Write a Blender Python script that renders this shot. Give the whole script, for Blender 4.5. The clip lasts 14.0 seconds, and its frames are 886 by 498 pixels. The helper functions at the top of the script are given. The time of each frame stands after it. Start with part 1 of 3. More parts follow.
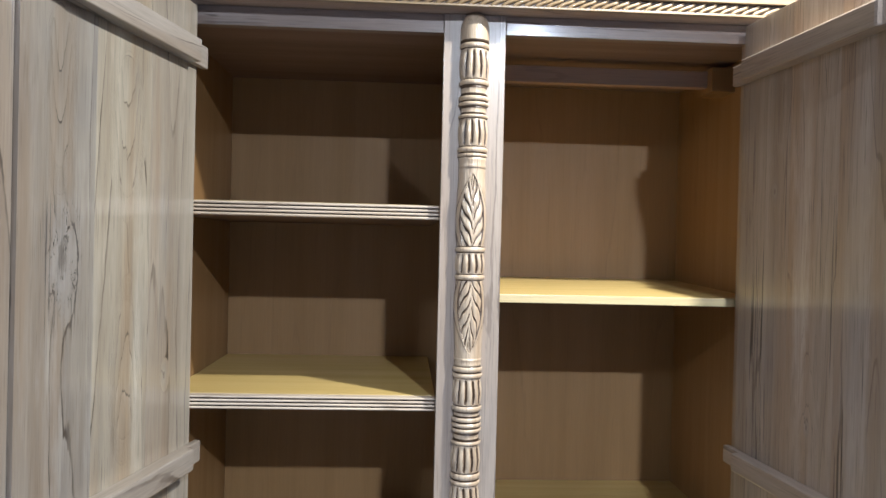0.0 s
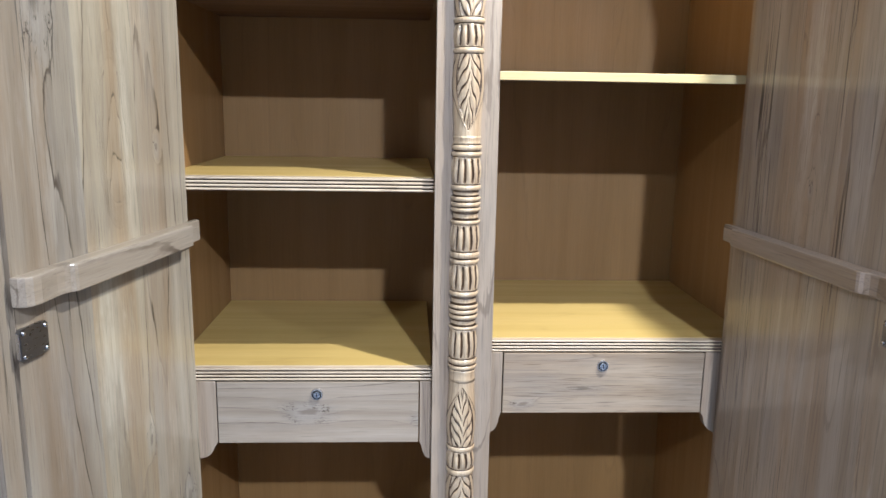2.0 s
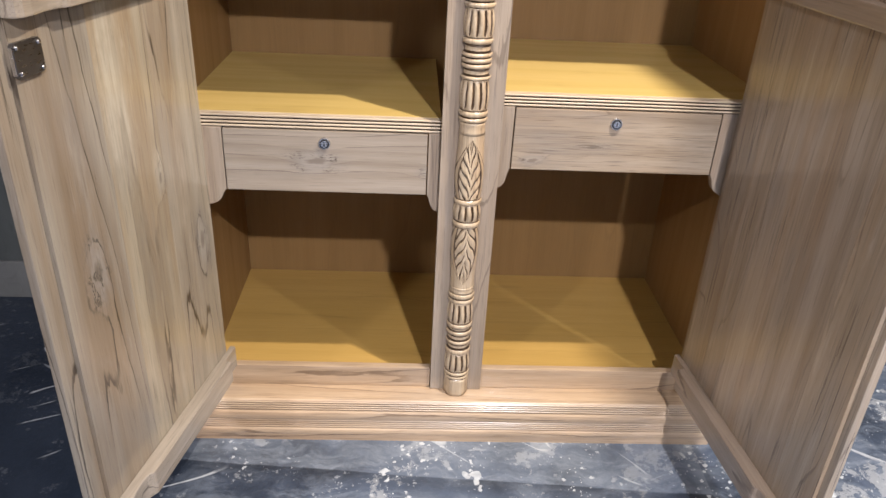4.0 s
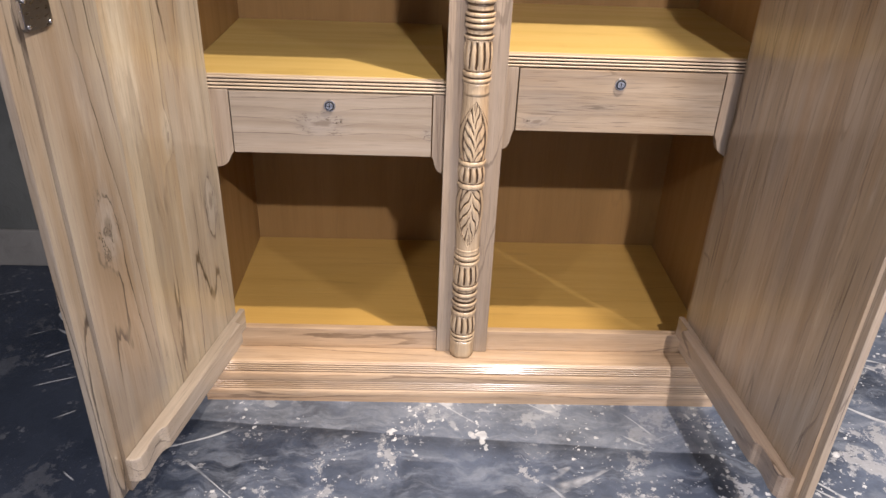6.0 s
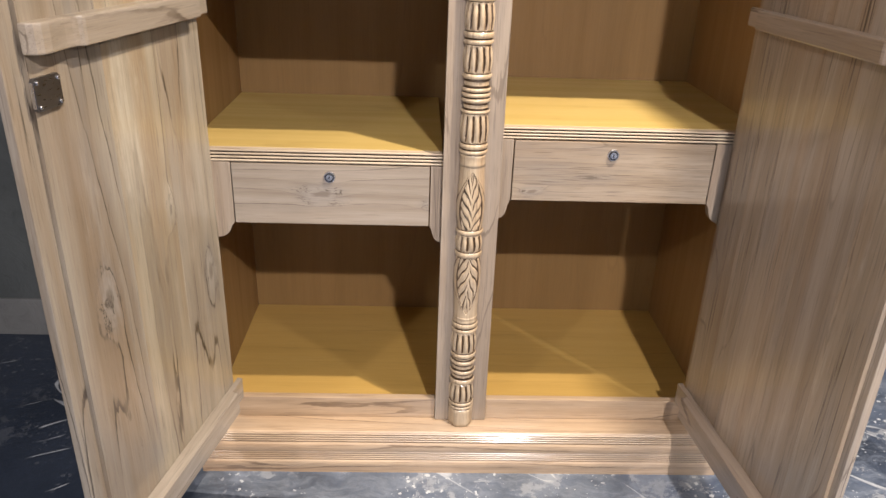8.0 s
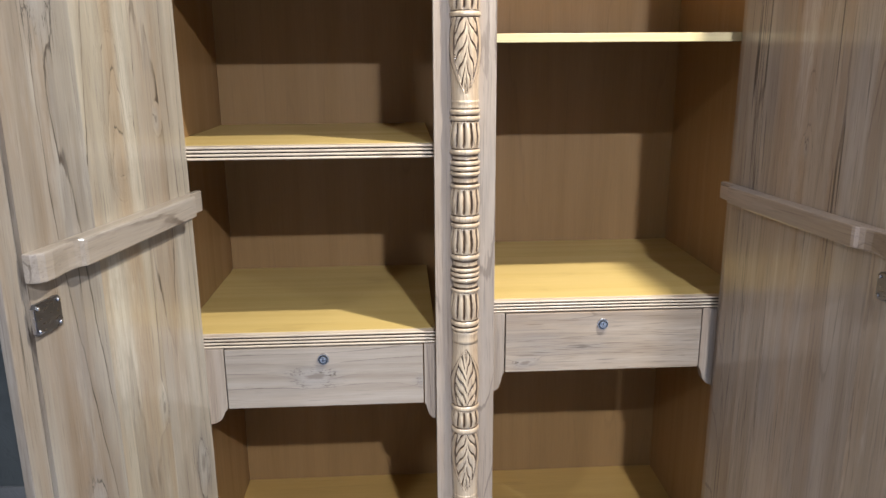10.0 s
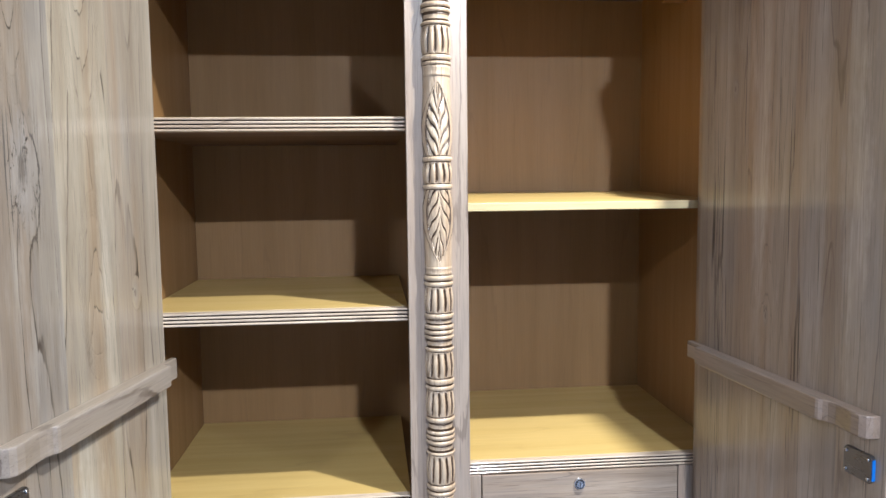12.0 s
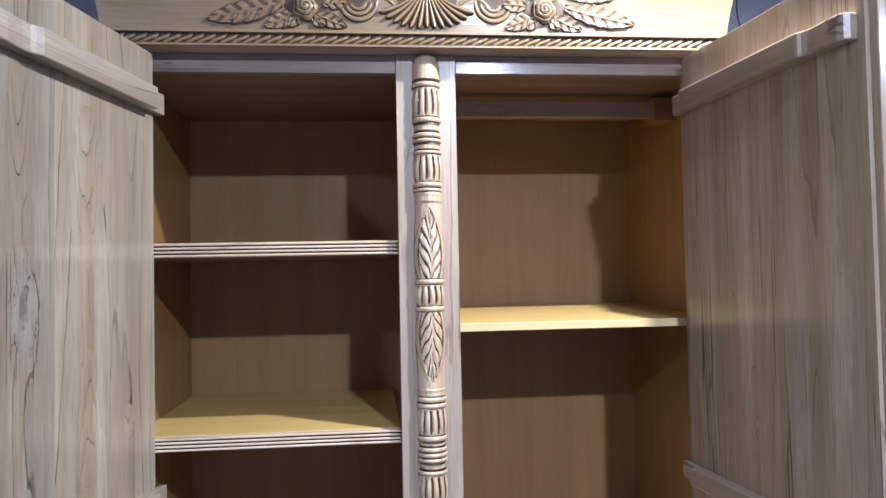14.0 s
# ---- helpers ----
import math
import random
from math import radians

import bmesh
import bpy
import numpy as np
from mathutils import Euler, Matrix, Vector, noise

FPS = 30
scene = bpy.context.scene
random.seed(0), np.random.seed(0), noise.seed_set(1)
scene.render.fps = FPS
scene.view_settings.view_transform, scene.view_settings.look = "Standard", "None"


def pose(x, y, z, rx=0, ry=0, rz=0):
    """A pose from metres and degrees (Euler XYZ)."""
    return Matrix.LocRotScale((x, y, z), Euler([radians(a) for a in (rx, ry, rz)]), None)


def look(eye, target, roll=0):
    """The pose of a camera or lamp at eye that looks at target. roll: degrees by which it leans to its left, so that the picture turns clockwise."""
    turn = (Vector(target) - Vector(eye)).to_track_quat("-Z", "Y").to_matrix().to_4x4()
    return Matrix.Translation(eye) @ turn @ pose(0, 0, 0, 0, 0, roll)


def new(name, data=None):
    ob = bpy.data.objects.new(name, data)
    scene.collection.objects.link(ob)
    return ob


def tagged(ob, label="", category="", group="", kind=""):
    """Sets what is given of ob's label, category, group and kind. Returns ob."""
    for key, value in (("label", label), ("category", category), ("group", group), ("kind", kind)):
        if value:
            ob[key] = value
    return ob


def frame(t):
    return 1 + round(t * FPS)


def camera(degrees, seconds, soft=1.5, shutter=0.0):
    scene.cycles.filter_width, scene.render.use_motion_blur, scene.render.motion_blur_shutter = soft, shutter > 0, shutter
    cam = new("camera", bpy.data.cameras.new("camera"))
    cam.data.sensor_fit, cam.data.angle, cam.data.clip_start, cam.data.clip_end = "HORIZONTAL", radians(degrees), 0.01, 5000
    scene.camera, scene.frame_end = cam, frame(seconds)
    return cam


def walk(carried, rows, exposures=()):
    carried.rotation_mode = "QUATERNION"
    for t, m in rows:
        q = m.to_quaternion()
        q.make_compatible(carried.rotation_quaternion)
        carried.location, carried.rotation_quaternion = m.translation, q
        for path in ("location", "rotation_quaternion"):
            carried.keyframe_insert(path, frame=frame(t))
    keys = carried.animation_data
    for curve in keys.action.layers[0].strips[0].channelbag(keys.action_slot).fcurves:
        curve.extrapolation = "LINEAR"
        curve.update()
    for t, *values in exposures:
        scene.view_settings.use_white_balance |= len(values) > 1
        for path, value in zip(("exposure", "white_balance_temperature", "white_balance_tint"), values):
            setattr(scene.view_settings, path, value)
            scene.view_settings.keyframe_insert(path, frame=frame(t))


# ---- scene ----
cam = camera(62.11, 14.0)
PATH = [
    (0, (-0.1300, -1.4931, 1.4903), (-0.0276, 0.5042, 1.4743), 1.33),
    (0.5, (-0.1291, -1.4881, 1.4646), (-0.0358, 0.5078, 1.3785), 1.25),
    (1, (-0.1222, -1.4828, 1.4172), (-0.0335, 0.5122, 1.3076), 0.72),
    (1.5, (-0.1158, -1.4778, 1.3587), (-0.0313, 0.5042, 1.1045), 0.32),
    (2, (-0.1112, -1.4751, 1.3259), (-0.0202, 0.4842, 0.9353), 0.91),
    (2.5, (-0.1119, -1.4749, 1.2968), (-0.0507, 0.4478, 0.7496), 1.11),
    (3, (-0.1108, -1.4714, 1.2681), (-0.0626, 0.3839, 0.5229), 1.44),
    (3.5, (-0.1177, -1.4634, 1.2565), (-0.0322, 0.3453, 0.4074), 2.09),
    (4, (-0.1264, -1.4660, 1.2462), (-0.0292, 0.3024, 0.3172), 2.94),
    (4.2, (-0.1280, -1.4681, 1.2440), (-0.0251, 0.2922, 0.3002), 3.01),
    (6.3, (-0.1085, -1.5042, 1.2152), (-0.0468, 0.2408, 0.2400), 2.27),
    (6.5, (-0.1079, -1.5059, 1.2171), (-0.0460, 0.2545, 0.2699), 2.33),
    (7, (-0.1070, -1.5102, 1.2291), (-0.0613, 0.2756, 0.3297), 1.97),
    (7.2, (-0.1089, -1.5107, 1.2307), (-0.0576, 0.2888, 0.3595), 1.93),
    (9.3, (-0.1205, -1.5009, 1.2664), (-0.0351, 0.3454, 0.5022), 1.79),
    (9.5, (-0.1239, -1.4977, 1.2828), (-0.0331, 0.3786, 0.5965), 0.94),
    (10, (-0.1280, -1.4901, 1.3355), (-0.0195, 0.4452, 0.8425), -0.44),
    (10.5, (-0.1314, -1.4889, 1.3824), (0.0533, 0.4740, 1.0462), 0.09),
    (11, (-0.1245, -1.4911, 1.3989), (0.0664, 0.4782, 1.1066), -0.44),
    (11.5, (-0.1255, -1.4979, 1.4121), (0.0651, 0.4786, 1.1729), -0.43),
    (12, (-0.1330, -1.5044, 1.4334), (0.0576, 0.4782, 1.2515), -0.67),
    (12.5, (-0.1308, -1.5068, 1.4503), (0.0578, 0.4799, 1.3182), -0.74),
    (13, (-0.1239, -1.5078, 1.4699), (0.0860, 0.4803, 1.4115), -0.68),
    (13.5, (-0.1198, -1.5173, 1.4866), (0.1017, 0.4700, 1.5265), -0.98),
    (14, (-0.1222, -1.5309, 1.4942), (0.0772, 0.4580, 1.5615), -1.12),
]
EXPOSURES = [(0, -0.48, 5420, 9), (0.5, -0.30, 5480, 8), (1.5, -0.24, 5560, 8), (3, -0.22, 5680, 9), (3.5, -0.23, 6150, 12), (4, -0.25, 6550, 15), (6.5, -0.22, 7100, 20), (7, -0.22, 7050, 18), (9.5, -0.20, 6300, 14), (10, -0.22, 5820, 10), (10.5, -0.23, 5660, 10), (12, -0.24, 5500, 11), (13, -0.25, 5300, 12), (14, -0.45, 5300, 15)]
walk(cam, [(t, look(eye, target, roll)) for t, eye, target, roll in PATH], EXPOSURES)

# ---- light ----
world = bpy.data.worlds.new("world")
scene.world = world
world.use_nodes = True
world.node_tree.nodes["Background"].inputs[0].default_value = (0.5, 0.58, 0.75, 1)
world.node_tree.nodes["Background"].inputs[1].default_value = 0.02


def panel_lamp(name, place, watts, size, colour):
    """A round lamp that throws its light downwards."""
    data = bpy.data.lights.new(name, "AREA")
    data.shape, data.size, data.energy, data.color = "DISK", size, watts, colour
    x, y, z = place
    new(name, data).matrix_world = look(place, (x, y + 0.001, z - 1.0))


# three ceiling lamps in a row across the room, and one hanging close over the right door
for lamp_x, lamp_watts in ((-1.8, 64), (0.55, 205), (2.85, 130)):
    panel_lamp("ceiling_lamp_light", (lamp_x, -2.75, 2.6), lamp_watts, 0.10, (0.95, 0.95, 0.96))
panel_lamp("hanging_lamp_light", (0.588, -0.53, 2.42), 80, 0.05, (1.0, 0.93, 0.79))


# ---- materials ----
class Nodes:
    def __init__(self, name):
        self.mat = bpy.data.materials.new(name)
        self.mat.use_nodes = True
        self.tree = self.mat.node_tree
        self.bsdf = self.tree.nodes["Principled BSDF"]

    def put(self, kind, **inputs):
        node = self.tree.nodes.new(kind)
        for key, value in inputs.items():
            name = key.replace("_", " ")
            if name in node.inputs:
                self.set(node.inputs[name], value)
        return node

    def set(self, socket, value):
        if isinstance(value, bpy.types.NodeSocket):
            self.tree.links.new(value, socket)
        else:
            socket.default_value = value

    def math(self, op, a, b=0.0, c=0.0):
        node = self.tree.nodes.new("ShaderNodeMath")
        node.operation = op
        for socket, value in zip(node.inputs, (a, b, c)):
            self.set(socket, value)
        return node.outputs[0]

    def vec(self, op, a, b=(0, 0, 0)):
        node = self.tree.nodes.new("ShaderNodeVectorMath")
        node.operation = op
        self.set(node.inputs[0], a)
        self.set(node.inputs[1], b)
        return node.outputs["Value"] if op == "LENGTH" else node.outputs[0]

    def noise(self, vector, scale=1.0, detail=2.0, rough=0.5):
        return self.put("ShaderNodeTexNoise", Vector=vector, Scale=scale, Detail=detail, Roughness=rough).outputs[0]

    def ramp(self, value, low, high, to_low=0.0, to_high=1.0):
        node = self.tree.nodes.new("ShaderNodeMapRange")
        node.interpolation_type = "SMOOTHSTEP"
        for socket, v in zip(node.inputs, (value, low, high, to_low, to_high)):
            self.set(socket, v)
        return node.outputs[0]

    def mix(self, factor, a, b, kind="MIX"):
        node = self.tree.nodes.new("ShaderNodeMix")
        node.data_type, node.blend_type = "RGBA", kind
        self.set(node.inputs[0], factor)
        self.set(node.inputs[6], a if isinstance(a, bpy.types.NodeSocket) else (*a, 1))
        self.set(node.inputs[7], b if isinstance(b, bpy.types.NodeSocket) else (*b, 1))
        return node.outputs[2]

    def bump(self, height, strength, distance):
        return self.put("ShaderNodeBump", Height=height, Strength=strength, Distance=distance).outputs[0]


def wood(name, along, pale, mid, dark, rings=20, lines=0.5, cracks=0.5, rough=0.36, coat=0.55, tone=0.1, knots=(), arches=(), smears=(), zones=(), boards=(), patch=0.5, grain=0.6, gloss=0.14, dash=3.4):
    """Plain-sawn wood with the grain along one local axis ('X', 'Y' or 'Z'). Knots, arches, smears and split zones are given as places across and along the grain."""
    n = Nodes(name)
    here = n.put("ShaderNodeTexCoord").outputs["Object"]
    split = n.put("ShaderNodeSeparateXYZ", Vector=here).outputs
    order = {"X": (1, 2, 0), "Y": (0, 2, 1), "Z": (0, 1, 2)}[along]
    across, deep, length = (split[k] for k in order)
    if along == "X":
        across, deep = deep, across
    rnd = n.put("ShaderNodeObjectInfo").outputs["Random"]
    shift = n.put("ShaderNodeCombineXYZ", X=n.math("MULTIPLY", rnd, 37.0), Y=n.math("MULTIPLY", rnd, 11.0), Z=n.math("MULTIPLY", rnd, 23.0)).outputs[0]
    flat = n.put("ShaderNodeCombineXYZ", X=across, Y=deep, Z=length).outputs[0]
    place = n.vec("ADD", flat, shift)

    def stretched(a, l):
        return n.vec("MULTIPLY", place, (a, a, l))

    def near(a, l, wide, tall, rag=0.0):
        """1 at a place on the board, falling to 0 round it, with a ragged rim."""
        d = n.vec("LENGTH", n.vec("MULTIPLY", n.vec("SUBTRACT", flat, (a, 0.0, l)), (1.0 / wide, 0.0, 1.0 / tall)))
        if rag:
            d = n.math("ADD", d, n.math("MULTIPLY", n.math("SUBTRACT", n.noise(n.vec("MULTIPLY", flat, (70.0, 0.0, 22.0)), 1.0, 4.0, 0.65), 0.5), rag))
        return d

    swell = n.noise(stretched(5.5, 0.42), 1.0, 2.0, 0.4)
    wobble = n.noise(stretched(30.0, 5.0), 1.0, 4.0, 0.6)
    phase = n.math("ADD", n.math("MULTIPLY", n.math("ADD", across, n.math("MULTIPLY", deep, 0.8)), 0.8 * rings), n.math("MULTIPLY", swell, 0.6 * rings))
    for ka, kl, size in knots:
        d = near(ka, kl, size, 2.3 * size, 0.7)
        phase = n.math("ADD", phase, n.math("MULTIPLY", n.math("POWER", 2.718, n.math("MULTIPLY", n.math("MULTIPLY", d, d), -0.6)), 0.8))
    arched = None
    for ka, kl, way, wide in arches:
        da = n.math("DIVIDE", n.math("SUBTRACT", across, ka), wide)
        dl = n.math("SUBTRACT", length, kl)
        bend = n.math("SUBTRACT", n.math("MULTIPLY", dl, 12.0 * way), n.math("MULTIPLY", n.math("MULTIPLY", da, da), 1.3))
        bend = n.math("ADD", bend, n.math("MULTIPLY", n.noise(n.vec("MULTIPLY", flat, (80.0, 0.0, 9.0)), 1.0, 2.0), 0.8))
        d = n.math("SQRT", n.math("ADD", n.math("MULTIPLY", n.math("MULTIPLY", da, da), 0.5), n.math("MULTIPLY", n.math("MULTIPLY", dl, dl), 60.0)))
        weight = n.ramp(d, 0.85, 1.25, 1.0, 0.0)
        phase = n.math("ADD", n.math("MULTIPLY", phase, n.math("SUBTRACT", 1.0, weight)), n.math("MULTIPLY", bend, weight))
        arched = weight if arched is None else n.math("MAXIMUM", arched, weight)
    phase = n.math("ADD", phase, n.math("MULTIPLY", wobble, 0.4))
    saw = n.math("FRACT", phase)
    late = n.math("MULTIPLY", n.ramp(saw, 0.25, 0.95), n.ramp(saw, 0.95, 1.0, 1.0, 0.0))
    thin = n.math("MULTIPLY", n.ramp(saw, 0.925, 0.965), n.ramp(saw, 0.98, 1.0, 1.0, 0.0))
    where = n.noise(stretched(13.0, 3.2), 1.0, 3.0, 0.6)
    fibre = n.noise(stretched(330.0, 9.0), 1.0, 3.0, 0.65)
    streak = n.noise(stretched(20.0, 0.9), 1.0, 5.0, 0.62)
    fine = n.noise(stretched(85.0, 4.6), 1.0, 4.0, 0.66)
    blotch = n.noise(stretched(9.0, 2.6), 1.0, 4.0, 0.65)
    split_line = n.noise(stretched(250.0, dash), 1.0, 3.0, 0.5)
    pore = n.noise(stretched(430.0, 11.0), 1.0, 2.0, 0.5)

    white = tuple(min(1.0, 0.22 * max(pale) + 0.9 * c) for c in pale)
    colour = n.mix(n.ramp(streak, 0.26, 0.78), pale, tuple(0.85 * c for c in mid))
    colour = n.mix(n.math("MULTIPLY", n.ramp(fine, 0.5, 0.72), 0.34 * grain), colour, dark)
    colour = n.mix(n.math("MULTIPLY", n.ramp(fine, 0.30, 0.46, 1.0, 0.0), 0.28 * grain), colour, white)
    colour = n.mix(n.math("MULTIPLY", n.ramp(blotch, 0.46, 0.72), 0.55 * patch), colour, tuple(0.31 * sum(mid) * f for f in (1.0, 0.94, 0.90)))
    warm = n.noise(n.vec("ADD", stretched(11.0, 0.7), (9.0, 2.0, 5.0)), 1.0, 4.0, 0.6)
    colour = n.mix(n.math("MULTIPLY", n.ramp(warm, 0.46, 0.68), 0.8 * patch), colour, tuple(c * f for c, f in zip(mid, (0.98, 0.86, 0.74))))
    wash = n.noise(n.vec("ADD", stretched(16.0, 2.4), (3.0, 7.0, 1.0)), 1.0, 5.0, 0.72)
    colour = n.mix(n.math("MULTIPLY", n.ramp(wash, 0.55, 0.72), 0.5 * patch), colour, white)
    for a, l, wide, tall in smears:
        d = near(a, l, wide, tall, 1.6)
        colour = n.mix(n.math("MULTIPLY", n.ramp(d, 0.3, 1.15, 0.8, 0.0), n.ramp(fine, 0.36, 0.56, 1.0, 0.45)), colour, tuple(1.02 * c for c in white))
    colour = n.mix(n.math("MULTIPLY", late, 0.26 * lines), colour, dark)
    shown = n.ramp(where, 0.40, 0.56, 0.12, 1.0)
    if arched is not None:
        shown = n.math("MAXIMUM", shown, n.math("MULTIPLY", arched, 0.8))
    colour = n.mix(n.math("MULTIPLY", n.math("MULTIPLY", thin, shown), min(1.0, 1.5 * lines)), colour, tuple(0.55 * c for c in dark))
    region = where
    for a, l, wide, tall in zones:
        close = n.ramp(near(a, l, wide, tall), 0.5, 1.2, 1.0, 0.0)
        region = n.math("ADD", region, n.math("MULTIPLY", close, 0.14))
        split_line = n.math("ADD", split_line, n.math("MULTIPLY", close, 0.04))
    deep_lines = n.math("MULTIPLY", n.ramp(split_line, 0.605, 0.65), n.ramp(region, 0.53, 0.64))
    colour = n.mix(n.math("MULTIPLY", deep_lines, cracks), colour, tuple(0.3 * c for c in dark))
    colour = n.mix(n.math("MULTIPLY", n.ramp(pore, 0.58, 0.67), 0.65 * grain), colour, tuple(0.6 * c for c in dark))
    squiggle = n.noise(n.vec("MULTIPLY", flat, (70.0, 0.0, 20.0)), 1.0, 4.0, 0.6)
    broken = n.ramp(n.noise(n.vec("MULTIPLY", flat, (60.0, 0.0, 26.0)), 1.0, 2.0), 0.50, 0.58)
    for ka, kl, size in knots:
        d = near(ka, kl, size, 2.1 * size, 1.5)
        inside = n.ramp(d, 0.1, 1.15, 1.0, 0.0)
        colour = n.mix(n.math("MULTIPLY", n.ramp(d, 0.6, 1.9, 1.0, 0.0), 0.30), colour, tuple(0.27 * sum(mid) * f for f in (1.0, 0.97, 0.96)))
        colour = n.mix(n.math("MULTIPLY", inside, 0.36), colour, tuple(0.93 * c for c in white))
        rim = n.math("MULTIPLY", n.ramp(n.math("ABSOLUTE", n.math("SUBTRACT", d, 0.98)), 0.02, 0.06, 1.0, 0.0), broken)
        core = n.math("MULTIPLY", n.ramp(n.math("ABSOLUTE", n.math("SUBTRACT", d, 0.42)), 0.03, 0.10, 1.0, 0.0), broken)
        crack = n.math("MULTIPLY", n.ramp(n.math("ABSOLUTE", n.math("SUBTRACT", squiggle, 0.5)), 0.006, 0.018, 1.0, 0.0), n.math("MULTIPLY", broken, n.ramp(d, 0.9, 1.8, 1.0, 0.0)))
        colour = n.mix(n.ramp(d, 0.10, 0.55, 0.55, 0.0), colour, tuple(0.8 * c for c in dark))
        mark = n.math("MAXIMUM", n.math("MULTIPLY", rim, 0.22), n.math("MAXIMUM", n.math("MULTIPLY", core, 0.6), n.math("MULTIPLY", crack, 0.95)))
        colour = n.mix(mark, colour, tuple(0.45 * c for c in dark))
    value = n.math("ADD", n.math("MULTIPLY", n.math("SUBTRACT", fibre, 0.5), 0.16 + 0.6 * grain), n.math("ADD", 1.0 - tone / 2, n.math("MULTIPLY", rnd, tone)))
    grey = n.put("ShaderNodeCombineXYZ", X=value, Y=value, Z=value).outputs[0]
    colour = n.mix(1.0, colour, grey, "MULTIPLY")
    last = (1.0, 1.0, 1.0)
    tint = None
    for edge, shade in boards:
        tint = n.mix(n.math("GREATER_THAN", across, edge), last if tint is None else tint, shade)
    if tint is not None:
        colour = n.mix(1.0, colour, tint, "MULTIPLY")
    n.set(n.bsdf.inputs["Base Color"], colour)
    n.set(n.bsdf.inputs["Roughness"], n.ramp(streak, 0.2, 0.8, rough - 0.05, rough + 0.08))
    n.bsdf.inputs["Coat Weight"].default_value = coat
    n.bsdf.inputs["Coat Roughness"].default_value = gloss
    height = n.math("SUBTRACT", n.math("MULTIPLY", fibre, 0.5), n.math("ADD", n.math("MULTIPLY", thin, 0.3), deep_lines))
    n.set(n.bsdf.inputs["Normal"], n.bump(height, 0.3, 0.0012))
    return n.mat


def shade(wood_colours, *f):
    return tuple(tuple(c * g for c, g in zip(tone, f)) for tone in wood_colours)


LIMED = ((0.45, 0.385, 0.315), (0.335, 0.265, 0.195), (0.13, 0.085, 0.056))
GOLDEN = ((0.50, 0.352, 0.122), (0.53, 0.368, 0.118), (0.29, 0.178, 0.05))
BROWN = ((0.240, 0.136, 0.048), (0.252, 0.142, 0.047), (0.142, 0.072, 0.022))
DOOR = shade(LIMED[:1], 0.78, 0.81, 0.80) + shade(LIMED[1:2], 0.77, 0.79, 0.79) + shade(LIMED[2:], 0.58, 0.62, 0.66)
left_door_wood = wood("limed_teak_left_door", "Z", *DOOR, rings=20, lines=0.62, cracks=0.7, grain=0.40, coat=0.8, tone=0.04, patch=0.9,
    arches=((0.227, 1.67, 1.0, 0.030), (0.222, 1.27, -1.0, 0.028), (0.395, 1.70, 1.0, 0.022)), knots=((0.385, 1.455, 0.030), (0.392, 0.645, 0.024), (0.047, 0.535, 0.022), (0.172, 0.72, 0.012), (0.10, 1.24, 0.008)),
    smears=((0.265, 0.90, 0.045, 0.19), (0.174, 0.74, 0.02, 0.06), (0.047, 0.535, 0.025, 0.06), (0.39, 0.65, 0.025, 0.08), (0.385, 1.45, 0.03, 0.09), (0.19, 1.3, 0.02, 0.3)), zones=((0.385, 1.45, 0.06, 0.16),),
    boards=((0.0, (1.0, 0.97, 0.93)), (0.158, (1.04, 1.01, 0.93)), (0.312, (0.80, 0.79, 0.79))))
right_door_wood = wood("limed_teak_right_door", "Z", *shade(LIMED, 0.95, 0.935, 0.92), rings=26, lines=0.30, cracks=0.75, grain=0.40, coat=0.6, tone=0.04, patch=0.9,
    arches=((0.225, 1.26, -1.0, 0.026),), knots=((0.225, 1.19, 0.006), (0.115, 1.6, 0.008)), smears=((0.20, 1.45, 0.03, 0.35), (0.44, 1.3, 0.03, 0.4)), zones=((0.06, 1.5, 0.04, 0.35), (0.075, 1.25, 0.03, 0.2), (0.05, 0.7, 0.04, 0.5)),
    boards=((0.0, (0.84, 0.81, 0.79)), (0.085, (0.93, 0.91, 0.90)), (0.16, (1.03, 0.99, 0.95)), (0.29, (0.93, 0.91, 0.9)), (0.41, (1.06, 1.04, 1.0))))
cornice_wood = wood("limed_teak_cornice", "X", *shade(LIMED, 1.0, 0.86, 0.76), lines=0.4, cracks=0.3, grain=0.45, coat=0.8)
limed_z = wood("limed_teak_along_z", "Z", *shade(LIMED, 0.86, 0.82, 0.79), lines=0.3, cracks=0.3, grain=0.45, coat=0.5)
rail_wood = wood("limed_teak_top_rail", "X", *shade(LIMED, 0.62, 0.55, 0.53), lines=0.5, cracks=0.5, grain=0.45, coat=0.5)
plinth_wood = wood("warm_teak_plinth", "X", *shade(LIMED, 1.15, 0.98, 0.80), lines=0.4, cracks=0.3, grain=0.5, coat=0.8, gloss=0.12)
DRAWER = shade(LIMED, 0.90, 0.90, 0.91)
left_drawer_wood = wood("limed_teak_left_drawer", "X", *DRAWER, lines=0.42, cracks=0.4, rings=18, dash=9.0, grain=0.3, patch=0.3, knots=((0.680, -0.322, 0.021), (0.66, -0.07, 0.014)))
right_drawer_wood = wood("limed_teak_right_drawer", "X", *shade(LIMED, 0.90, 0.84, 0.77), lines=0.3, cracks=0.5, rings=40, dash=14.0, grain=0.75, patch=0.7, knots=((0.697, 0.135, 0.010),))
golden_x = wood("varnished_ply_along_x", "X", *GOLDEN, rings=12, lines=0.10, cracks=0.05, grain=0.14, rough=0.42, coat=0.15, tone=0.06, patch=0.0)
